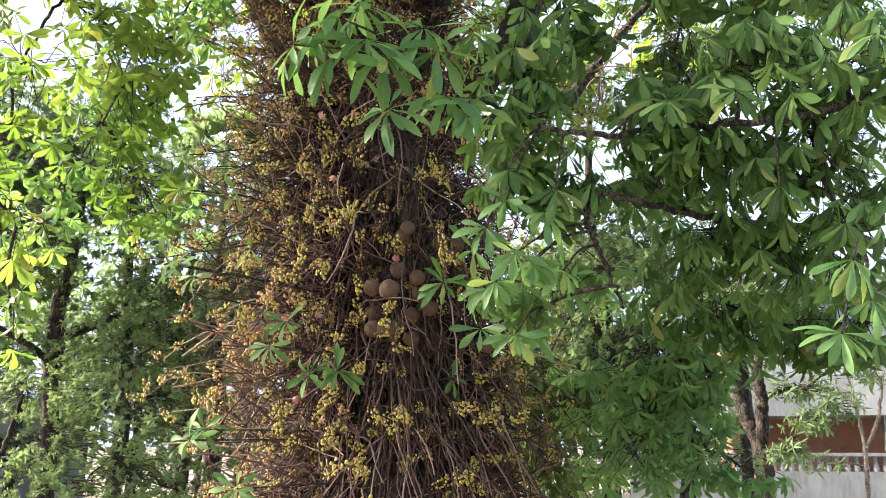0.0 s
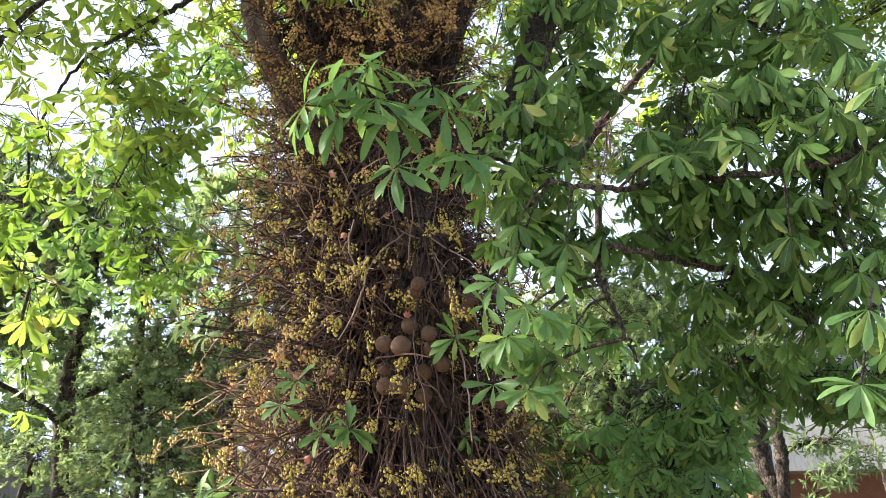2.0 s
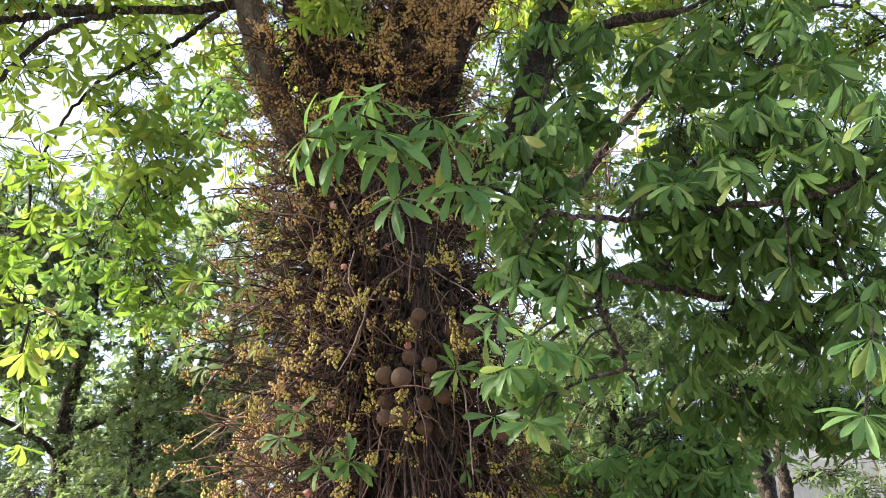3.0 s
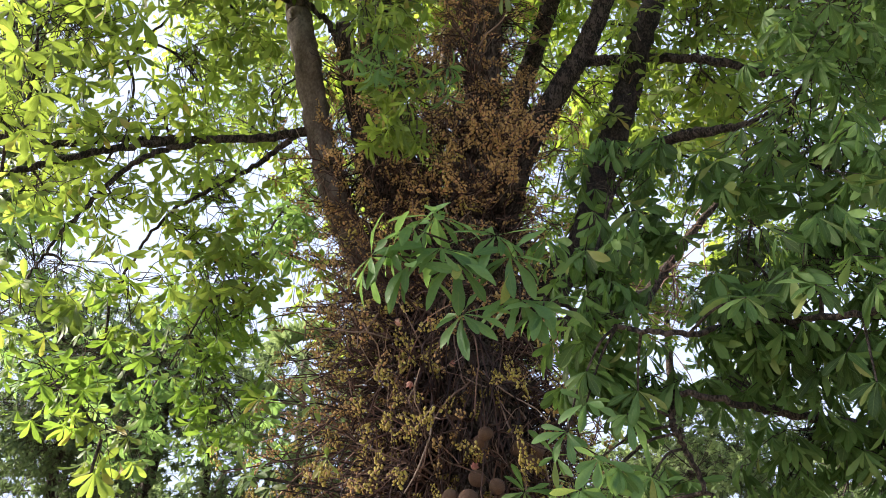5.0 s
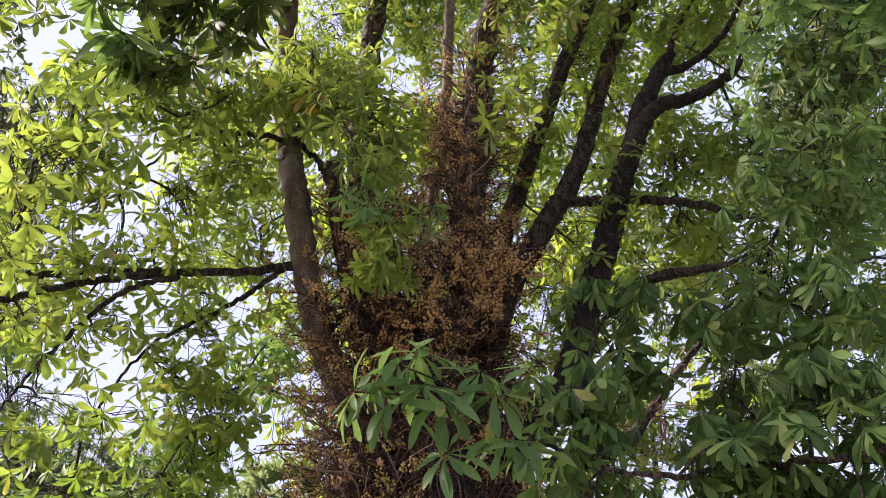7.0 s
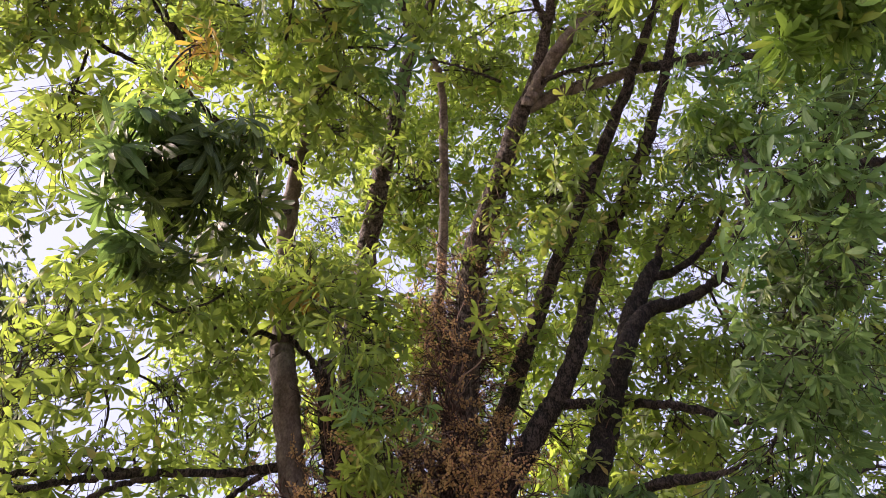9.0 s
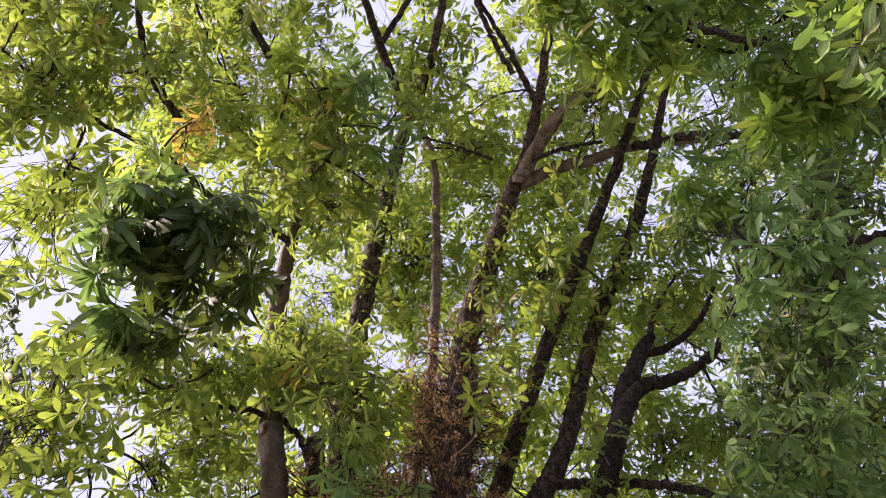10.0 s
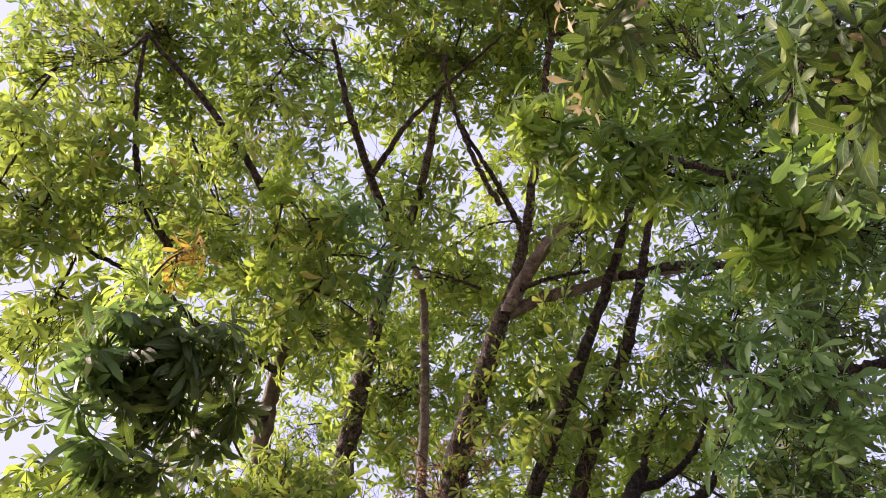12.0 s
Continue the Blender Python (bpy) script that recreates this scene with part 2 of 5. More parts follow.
STRAP = [leaf_shape((0, 0.15, 0.4, 0.65, 0.85, 1.0), (0.012, 0.03, 0.078, 0.105, 0.082, 0.008),
                    _r.uniform(0.25, 0.6), _r.uniform(0.1, 0.35), _r.uniform(-0.3, 0.3)) for _ in range(6)]
LANCE = [leaf_shape((0, 0.3, 0.7, 1.0), (0.02, 0.11, 0.09, 0.01), _r.uniform(0.1, 0.5), 0.25, _r.uniform(-0.4, 0.4)) for _ in range(5)]


def strip_leaf(curl, tip):
    """A small far leaf: one bent strip."""
    v = [(-0.03, 0, 0), (0.03, 0, 0), (-0.23, 0.5, -curl * 0.25), (0.23, 0.5, -curl * 0.25), (-0.02, 1, -curl + tip), (0.02, 1, -curl - tip)]
    return np.array(v), np.array([(0, 1, 3, 2), (2, 3, 5, 4)]), np.array([(0, 0), (1, 0), (0, 0.5), (1, 0.5), (0, 1), (1, 1)])


TINY = [strip_leaf(_r.uniform(0.1, 0.5), _r.uniform(-0.1, 0.1)) for _ in range(5)]


def whorl(rng, axis, size, count, spread=(48, 108), droop=0.3):
    """Turns of the leaves of one rosette round axis: count 3 x 3 matrices."""
    axis = axis / (np.linalg.norm(axis) + 1e-9)
    u = np.cross(axis, (0.2, 0.3, 1.0) if abs(axis[2]) < 0.9 else (1.0, 0.1, 0.0))
    u /= np.linalg.norm(u)
    w = np.cross(axis, u)
    phi = np.arange(count) * 2.4 + rng.uniform(0, 6.28) + rng.normal(0, 0.25, count)
    th = np.radians(rng.uniform(*spread, count))
    d = axis * np.cos(th)[:, None] + (u * np.cos(phi)[:, None] + w * np.sin(phi)[:, None]) * np.sin(th)[:, None]
    d[:, 2] -= droop
    d /= np.linalg.norm(d, axis=1, keepdims=True)
    up = axis + rng.normal(0, 0.25, (count, 3))
    nrm = up - d * (d * up).sum(1, keepdims=True)
    nrm /= np.linalg.norm(nrm, axis=1, keepdims=True) + 1e-9
    ln = (size * rng.uniform(0.65, 1.15, count))[:, None]
    wide = rng.uniform(0.85, 1.2, (count, 1))
    return np.stack([np.cross(d, nrm) * ln * wide, d * ln, nrm * ln], 2)


def put_leaves(soup, rng, shapes, place, turns, stem=0.06):
    """Adds the leaves of a rosette to soup."""
    v, q, uv = np.stack([a[0] for a in shapes]), shapes[0][1], shapes[0][2]
    k = len(turns)
    out = np.einsum("nvc,njc->nvj", v[rng.integers(len(shapes), size=k)], turns) + place + turns[:, None, :, 1] * stem
    soup.add(out.reshape(-1, 3), (q[None] + (np.arange(k) * v.shape[1])[:, None, None]).reshape(-1, 4), np.tile(uv, (k, 1)))


class Plant:
    """A tree that is being built: its object, skeleton and gathered twigs and leaves."""

    def __init__(self, name, base, label, category="tree", seed=1, group=""):
        self.ob = tagged(new(name), label, category, group)
        self.base = np.array(base, float)
        self.ob.location = base
        self.rng = np.random.default_rng(seed)
        self.skel, self.thick = [], []
        self.twigs, self.crown = Soup(), {}

    def part(self, name, soup, mat, label="", kind="", parent=None):
        soup.v = [v - self.base for v in soup.v]
        ob = new(name, soup.mesh(name, mat))
        ob.parent = parent or self.ob
        return tagged(ob, label, kind=kind)

    def limb(self, name, pts, radii, mat, label="", steps=14, sides=16, lumps=0.05, skel=True):
        path = smooth_path(pts, steps)
        path[1:-1] += self.rng.normal(0, 0.008, (len(path) - 2, 3))
        s = Soup()
        tube(s, path, radii, sides, lumps, self.rng)
        if skel:
            self.skel.extend(path[2:])
        return self.part(name, s, mat, label)

    def clump(self, c, r, n, size=0.2, mat=None, shapes=PLAIN, leaves=(7, 11), lift=0.5, droop=0.3, stem_r=0.014, spread=(48, 108)):
        """A spray of leafy twigs that fill the oval round c, grown from the nearest limb."""
        rng, c, r = self.rng, np.array(c, float), np.array(r, float)
        sk = np.array(self.skel)
        gap = np.linalg.norm(sk - c, axis=1) + 0.4 * np.maximum(0, sk[:, 2] - c[2] - 1.0)
        root = sk[np.argmin(gap)]
        mid = (root + c) / 2 + rng.normal(0, 0.06, 3) * np.linalg.norm(c - root) + (0, 0, 0.08 * np.linalg.norm(c - root))
        stem = smooth_path([root, mid, c], 4)
        tube(self.twigs, stem, (stem_r + 0.004 * np.linalg.norm(c - root), stem_r * 0.6), 5)
        self.skel.extend(stem[4:])
        soup = self.crown.setdefault(mat or LEAF, Soup())
        for _ in range(n):
            d = rng.normal(size=3)
            d *= rng.uniform(0.05, 1) ** 0.42 / np.linalg.norm(d)
            p = c + d * r
            q = stem[min(len(stem) - 1, int(rng.triangular(2, 7, 9)))] + rng.normal(0, 0.3, 3) * r * 0.5
            bend = (p + q) / 2 + rng.normal(0, 0.08, 3) * np.linalg.norm(p - q) + (0, 0, 0.1 * np.linalg.norm(p - q))
            twig = np.array([q, bend, p])
            tube(self.twigs, twig, (0.005, 0.003), 3)
            end = twig[-1] - twig[-2]
            axis = end / (np.linalg.norm(end) + 1e-9) * 0.7 + np.array((0, 0, lift)) + rng.normal(0, 0.3, 3)
            put_leaves(soup, rng, shapes, p, whorl(rng, axis, size * rng.uniform(0.8, 1.2), int(rng.integers(*leaves)), spread, droop))

    def cluster(self, p, axis, size=0.24, count=10, mat=None, droop=0.3, spread=(45, 105), slim=1.0, root=None):
        """One near rosette on its twig, every leaf a piece of its own."""
        rng, p = self.rng, np.array(p, float)
        sk = np.array(self.skel)
        root = sk[np.argmin(np.linalg.norm(sk - p, axis=1))] if root is None else np.array(root, float)
        s = Soup()
        twig = smooth_path([root, (root + p) / 2 + (0, 0, 0.05), p], 4)
        tube(s, twig, (0.011, 0.006), 5)
        holder = self.part("leafy_twig", s, BARK, "whorl of glossy green leaves on a thin twig")
        for m in whorl(rng, np.array(axis, float), size, count, spread, droop):
            ob = new("leaf", LEAF_MESHES[mat or LEAF][rng.integers(8)])
            ob.parent = holder
            ob.matrix_basis = Matrix.Translation(Vector(p - self.base + m[:, 1] * 0.05)) @ Matrix((m * (slim, 1, 1)).tolist()).to_4x4()

    def finish(self, twig_mat, crown_name="crown"):
        if self.twigs.n:
            self.part("twigwork", self.twigs, twig_mat, kind="stuff")
        for mat, soup in self.crown.items():
            self.part(crown_name, soup, mat, kind="stuff")


LEAF_MESHES = {}
for mat in (LEAF, LEAF_COOL, LEAF_MID):
    LEAF_MESHES[mat] = []
    for v, q, uv in FINE:
        s = Soup()
        s.add(v, q, uv)
        LEAF_MESHES[mat].append(s.mesh("leaf", mat))


def box(soup, lo, hi):
    (a, b, c), (d, e, f) = lo, hi
    soup.add(np.array([(a, b, c), (d, b, c), (d, e, c), (a, e, c), (a, b, f), (d, b, f), (d, e, f), (a, e, f)], float),
             np.array([(3, 2, 1, 0), (4, 5, 6, 7), (0, 1, 5, 4), (1, 2, 6, 5), (2, 3, 7, 6), (3, 0, 4, 7)]))


# ---- ground ----
GROUND = surface("garden_soil", [(0.25, (0.12, 0.095, 0.07)), (0.5, (0.22, 0.18, 0.135)), (0.75, (0.17, 0.17, 0.09))], 0.6, 0.95, 0.5)
s = Soup()
k = np.arange(41)
grid = np.sign(k - 20) * (np.abs(k - 20) / 20.0) ** 3 * 1500
gx, gy = np.meshgrid(grid, grid + 10)
gz = 0.12 * np.sin(gx * 0.21) * np.cos(gy * 0.17) * np.exp(-((gx / 60) ** 2 + (gy / 60) ** 2)) - 0.05
i = (np.arange(40)[:, None] * 41 + np.arange(40)).ravel()
s.add(np.stack([gx, gy, gz], 2).reshape(-1, 3), np.stack([i, i + 1, i + 42, i + 41], 1))
tagged(new("ground", s.mesh("ground", GROUND)), "dry dusty garden soil with patches of thin grass", "ground", kind="structure")

# ---- the cannonball tree ----
tree = Plant("cannonball_tree", (-0.35, 7.5, 0), "tall cannonball tree with fruit and flower stalks on its trunk", seed=11)
fork = (-0.57, 7.45, 4.74)
tree.limb("trunk", [(-0.30, 7.55, -0.15), (-0.31, 7.55, 0.6), (-0.33, 7.5, 1.8), (-0.36, 7.5, 3.2), fork, (-0.48, 7.50, 5.58)],
          (0.68, 0.56, 0.5, 0.48, 0.47, 0.42), BARK_BROWN, "dark rough trunk", steps=8, sides=18, lumps=0.05)
tree.limb("limb", [(-1.00, 7.39, 4.49), (-1.67, 7.20, 5.60), (-1.98, 6.98, 6.58), (-2.19, 6.70, 7.67), (-2.31, 6.64, 8.29), (-2.38, 6.05, 9.72), (-2.21, 5.48, 10.52), (-1.87, 4.72, 11.36)],
          (0.16, 0.15, 0.145, 0.14, 0.14, 0.11, 0.08, 0.05), BARK_SMOOTH, "smooth grey-brown limb")
tree.limb("limb", [(-0.87, 7.60, 5.31), (-1.58, 7.49, 7.88), (-1.45, 6.64, 9.73), (-1.30, 6.14, 10.51), (-1.09, 5.55, 11.27), (-0.85, 4.92, 11.85), (-0.45, 4.13, 12.43), (0.01, 2.36, 13.16)],
          (0.22, 0.16, 0.13, 0.12, 0.1, 0.08, 0.06, 0.04), BARK_BROWN)
tree.limb("limb", [(-0.76, 7.81, 8.11), (-0.53, 7.21, 9.89), (-0.45, 5.93, 11.56), (-0.49, 5.33, 12.11), (-0.70, 5.01, 12.37)],
          (0.09, 0.07, 0.06, 0.045, 0.03), BARK_GREY, "slim pale limb")
tree.limb("limb", [(-0.51, 7.52, 5.52), (-0.33, 7.23, 6.95), (-0.19, 6.86, 8.32), (-0.07, 6.74, 9.78), (0.25, 6.17, 10.46), (0.54, 5.59, 11.06), (0.83, 5.10, 11.54), (1.10, 4.11, 12.18), (1.44, 2.07, 12.92)],
          (0.28, 0.2, 0.17, 0.16, 0.14, 0.12, 0.085, 0.06, 0.04), BARK_BROWN)
tree.limb("limb", [(0.65, 5.46, 11.24), (1.21, 5.34, 11.48), (1.75, 5.26, 11.56), (2.28, 5.13, 11.63), (3.56, 4.95, 11.47)],
          (0.09, 0.08, 0.075, 0.06, 0.04), BARK_GREY, "bare pale side limb")
tree.limb("limb", [(-0.34, 7.55, 5.27), (0.11, 7.29, 6.53), (0.56, 7.10, 7.26), (0.98, 6.96, 7.99), (1.49, 6.53, 9.43), (2.05, 5.67, 10.31), (2.38, 4.81, 10.97), (2.59, 4.06, 11.49)],
          (0.22, 0.145, 0.125, 0.108, 0.092, 0.082, 0.06, 0.04), BARK)
tree.limb("limb", [(-0.20, 7.68, 6.66), (0.26, 7.58, 7.97), (0.79, 6.99, 9.26), (1.38, 6.22, 10.32), (1.94, 5.18, 11.11), (2.42, 4.02, 11.77)],
          (0.13, 0.11, 0.1, 0.085, 0.07, 0.045), BARK)
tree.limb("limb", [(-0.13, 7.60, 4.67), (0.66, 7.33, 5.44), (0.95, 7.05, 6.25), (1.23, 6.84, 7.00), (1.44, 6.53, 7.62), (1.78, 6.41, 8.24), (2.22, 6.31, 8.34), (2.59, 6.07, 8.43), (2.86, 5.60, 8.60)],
          (0.22, 0.165, 0.145, 0.135, 0.118, 0.085, 0.066, 0.054, 0.03), BARK_SHADED, "nearly black leaning limb")
tree.limb("limb", [(1.56, 6.64, 7.92), (1.69, 6.47, 8.35), (1.94, 6.34, 8.82), (2.08, 6.24, 9.00)], (0.12, 0.11, 0.09, 0.05), BARK_SHADED, "broken dark limb stump")
tree.limb("branch", [(1.94, 6.36, 8.80), (2.25, 6.25, 8.80), (2.54, 5.93, 8.85), (2.70, 5.54, 8.96)], (0.06, 0.045, 0.035, 0.02), BARK_SHADED)
tree.limb("branch", [(2.03, 6.32, 8.94), (2.21, 6.19, 9.40), (2.49, 5.95, 9.76)], (0.04, 0.03, 0.015), BARK)
tree.limb("limb", [(-1.31, 7.26, 5.82), (-1.61, 6.92, 6.96), (-1.71, 6.64, 7.58), (-1.73, 6.55, 7.82)], (0.16, 0.12, 0.1, 0.085), BARK, "broken dark limb stump")

tree.limb("limb", [(0.68, 5.37, 11.17), (0.93, 5.04, 11.45), (1.25, 4.68, 11.70), (1.73, 4.33, 12.00), (2.27, 3.97, 12.37)], (0.09, 0.1, 0.09, 0.075, 0.05), BARK_GREY, "thick pale forking limb")
tree.limb("branch", [(0.87, 5.06, 11.21), (1.24, 4.93, 11.24), (1.78, 4.87, 11.30)], (0.035, 0.03, 0.02), BARK)
tree.limb("branch", [(0.64, 4.01, 11.61), (0.40, 3.63, 11.87), (0.17, 3.11, 12.15), (-0.05, 2.34, 12.55)], (0.04, 0.035, 0.03, 0.02), BARK)
tree.limb("branch", [(-0.60, 4.43, 10.77), (-0.16, 4.64, 10.91), (0.34, 4.91, 10.99)], (0.012, 0.014, 0.02), BARK)
# branches that leave the limbs
tree.limb("branch", [(-2.12, 6.96, 6.73), (-2.55, 6.72, 6.50), (-3.07, 6.31, 6.22), (-3.60, 5.79, 5.78), (-3.89, 5.35, 5.35), (-4.15, 4.91, 4.85)], (0.055, 0.042, 0.037, 0.033, 0.028, 0.02), BARK)
tree.limb("branch", [(-3.07, 6.31, 6.22), (-3.68, 5.88, 5.97), (-4.08, 5.53, 5.69), (-4.51, 4.98, 5.56)], (0.04, 0.035, 0.03, 0.02), BARK)
tree.limb("branch", [(-2.30, 6.89, 6.57), (-2.70, 6.79, 6.14), (-3.28, 6.46, 5.45), (-3.61, 6.36, 4.59)], (0.032, 0.024, 0.015, 0.01), BARK)
tree.limb("branch", [(-3.04, 6.25, 6.13), (-3.39, 5.94, 5.75), (-3.78, 5.77, 5.02), (-3.95, 5.68, 4.50)], (0.03, 0.025, 0.018, 0.01), BARK)
tree.limb("branch", [(-2.29, 6.57, 8.22), (-2.78, 6.25, 8.05), (-3.18, 5.95, 7.71), (-3.71, 5.92, 6.95)], (0.035, 0.026, 0.016, 0.009), BARK)
tree.limb("branch", [(-2.27, 6.53, 8.26), (-1.96, 6.73, 8.01), (-1.81, 6.82, 7.66)], (0.038, 0.033, 0.03), BARK)
tree.limb("branch", [(-2.36, 6.72, 8.62), (-2.69, 5.99, 8.60), (-3.08, 5.44, 8.35), (-3.35, 5.00, 8.02)], (0.05, 0.035, 0.025, 0.015), BARK)
tree.limb("branch", [(-2.26, 5.60, 10.31), (-2.95, 4.96, 10.13), (-3.42, 4.20, 10.01), (-3.96, 3.65, 9.79), (-4.63, 2.71, 9.56)], (0.05, 0.038, 0.032, 0.022, 0.014), BARK)
tree.limb("branch", [(-2.19, 4.21, 11.30), (-2.56, 3.29, 11.56), (-3.09, 2.38, 11.67), (-3.58, 1.64, 11.66)], (0.06, 0.05, 0.04, 0.02), BARK)
tree.limb("branch", [(-0.79, 4.62, 11.88), (-1.12, 3.59, 12.15), (-1.34, 2.65, 12.30), (-1.44, 1.92, 12.34)], (0.065, 0.055, 0.04, 0.025), BARK)
tree.limb("branch", [(-1.05, 3.70, 12.12), (-0.56, 3.11, 12.45), (-0.00, 2.65, 12.69), (0.78, 2.02, 12.79)], (0.04, 0.035, 0.025, 0.015), BARK)
tree.limb("branch", [(0.94, 4.43, 11.68), (0.55, 3.71, 11.94), (0.16, 3.06, 12.17)], (0.045, 0.035, 0.02), BARK)
tree.limb("branch", [(-3.34, 3.91, 10.41), (-3.60, 3.31, 10.55), (-3.59, 2.39, 10.85), (-3.38, 1.54, 11.10)], (0.05, 0.045, 0.03, 0.02), BARK)
tree.limb("branch", [(0.86, 7.08, 7.57), (1.47, 6.95, 7.45), (2.09, 6.74, 7.19), (2.60, 6.58, 6.84), (3.1, 6.4, 6.7)], (0.06, 0.05, 0.045, 0.035, 0.012), BARK)
tree.limb("branch", [(1.30, 7.04, 6.36), (1.66, 6.59, 6.19), (1.98, 6.25, 6.01), (2.3, 6.0, 6.0)], (0.05, 0.055, 0.035, 0.01), BARK)
tree.limb("branch", [(2.22, 5.00, 11.37), (2.79, 4.52, 10.66), (3.18, 4.25, 10.07), (3.84, 3.86, 9.26)], (0.06, 0.055, 0.045, 0.03), BARK)
tree.limb("branch", [(1.39, 8.31, 5.30), (1.65, 8.53, 5.68), (2.05, 8.63, 6.22), (2.50, 8.59, 6.71)], (0.07, 0.06, 0.05, 0.03), BARK)
tree.limb("branch", [(0.36, 7.51, 4.62), (0.88, 7.69, 4.86), (1.39, 8.31, 5.30)], (0.1, 0.1, 0.09), BARK)

# leaves: below the long left branch
for c, r, n in (
    ((-3.87, 4.84, 6.34), (1.0, 0.8, 0.8), 60), ((-3.78, 5.00, 6.88), (0.9, 0.7, 0.5), 40), ((-3.85, 4.73, 5.43), (0.6, 0.6, 0.5), 26),
    ((-3.12, 6.28, 6.92), (0.45, 0.5, 0.75), 40), ((-2.83, 6.38, 7.59), (0.6, 0.5, 0.6), 45), ((-2.60, 7.00, 7.31), (0.35, 0.4, 0.7), 30),
    ((-3.67, 5.67, 5.89), (0.45, 0.4, 0.25), 20), ((-3.26, 6.01, 6.31), (0.4, 0.4, 0.3), 14)):
    tree.clump(c, r, int(n * 0.95), 0.175, (LEAF, LEAF_LIME)[n == 40 or n == 36], leaves=(6, 9), lift=-0.25, droop=0.6, spread=(35, 92))
for c, r, n in (
    ((-3.87, 5.48, 5.18), (0.5, 0.5, 0.35), 22), ((-3.54, 5.98, 5.36), (0.5, 0.4, 0.3), 18), ((-2.86, 6.71, 5.76), (0.6, 0.5, 0.45), 36),
    ((-3.15, 6.59, 5.33), (0.5, 0.4, 0.4), 22), ((-3.78, 5.83, 4.67), (0.6, 0.5, 0.45), 19), ((-3.44, 6.39, 4.71), (0.65, 0.5, 0.5), 26),
    ((-3.96, 5.68, 4.20), (0.5, 0.5, 0.5), 18), ((-2.85, 7.31, 5.12), (0.6, 0.6, 0.6), 46), ((-3.19, 7.20, 4.54), (0.5, 0.5, 0.4), 19)):
    tree.clump(c, r, int(n * 0.95), 0.175, LEAF_LIME if n == 36 else (LEAF_FRESH, LEAF)[n % 4 == 2], leaves=(6, 9), lift=-0.25, droop=0.6, spread=(35, 92))
for c, r, n in (
    ((-3.64, 6.49, 3.95), (0.5, 0.5, 0.5), 20), ((-3.87, 5.99, 3.55), (0.5, 0.5, 0.6), 20), ((-2.95, 7.78, 5.0), (0.35, 0.5, 0.4), 16),
    ((-2.97, 7.57, 4.09), (0.4, 0.4, 0.35), 20), ((-3.41, 6.34, 3.31), (0.25, 0.4, 0.5), 14), ((-3.39, 6.39, 2.59), (0.2, 0.3, 0.35), 8),
    ((-3.15, 7.70, 4.75), (0.4, 0.5, 0.4), 16), ((-3.03, 7.64, 3.78), (0.4, 0.4, 0.3), 16)):
    tree.clump(c, r, int(n * 0.95), 0.175, LEAF_LIME if n == 36 else (LEAF_FRESH, LEAF)[n % 4 == 2], leaves=(6, 9), lift=-0.25, droop=0.6, spread=(35, 92))

for c, r, n in (
    ((-3.06, 8.55, 6.24), (0.6, 0.5, 0.7), 34), ((-3.84, 8.99, 5.71), (0.7, 0.6, 0.7), 38), ((-3.3, 9.22, 5.6), (0.3, 0.4, 0.4), 8), ((-4.42, 9.48, 5.02), (0.8, 0.6, 0.7), 36),
    ((-3.56, 10.03, 4.37), (0.7, 0.6, 0.5), 30), ((-4.98, 9.88, 4.35), (0.8, 0.6, 0.5), 30), ((-5.47, 8.85, 5.18), (0.8, 0.6, 0.8), 34), ((-5.46, 7.64, 6.07), (0.7, 0.6, 0.5), 22), ((-2.77, 8.57, 6.80), (0.35, 0.4, 0.6), 16)):
    tree.clump(c, r, int(n * 1.2), 0.175, LEAF_MID, leaves=(6, 9), lift=0.2, droop=0.55, spread=(40, 95), shapes=SPARE)
for c, r in (((-4.35, 6.05, 5.89), (0.6, 0.5, 0.4)), ((-3.99, 6.68, 6.51), (0.6, 0.5, 0.35)), ((-3.33, 7.07, 6.46), (0.6, 0.5, 0.4)), ((-2.84, 7.67, 7.00), (0.5, 0.5, 0.5)), ((-4.44, 6.97, 6.09), (0.6, 0.5, 0.4)), ((-3.31, 7.81, 7.62), (0.6, 0.5, 0.5)), ((-4.85, 5.81, 6.47), (0.6, 0.5, 0.5))):
    tree.clump(c, r, 19, 0.175, leaves=(6, 9), lift=-0.25, droop=0.6, spread=(35, 92), shapes=PLAIN)
# leaves: behind and between the limbs
for c, r, n in (
    ((-2.55, 9.06, 6.25), (0.5, 0.6, 0.9), 26), ((-2.88, 7.19, 8.69), (0.8, 0.7, 0.7), 50), ((-1.35, 7.17, 8.73), (0.9, 0.6, 0.7), 46),
    ((0.42, 7.98, 9.16), (0.7, 0.6, 0.8), 36), ((1.07, 8.43, 7.93), (0.6, 0.5, 0.9), 36), ((2.13, 7.89, 7.70), (0.8, 0.6, 0.7), 46),
    ((2.14, 7.16, 8.24), (0.9, 0.6, 0.6), 50), ((2.93, 6.74, 7.78), (0.9, 0.6, 0.6), 46), ((2.57, 7.48, 7.04), (0.6, 0.6, 0.5), 30)):
    tree.clump(c, r, n, 0.2, LEAF_LIME if -1.5 < c[0] < 1.5 else LEAF)
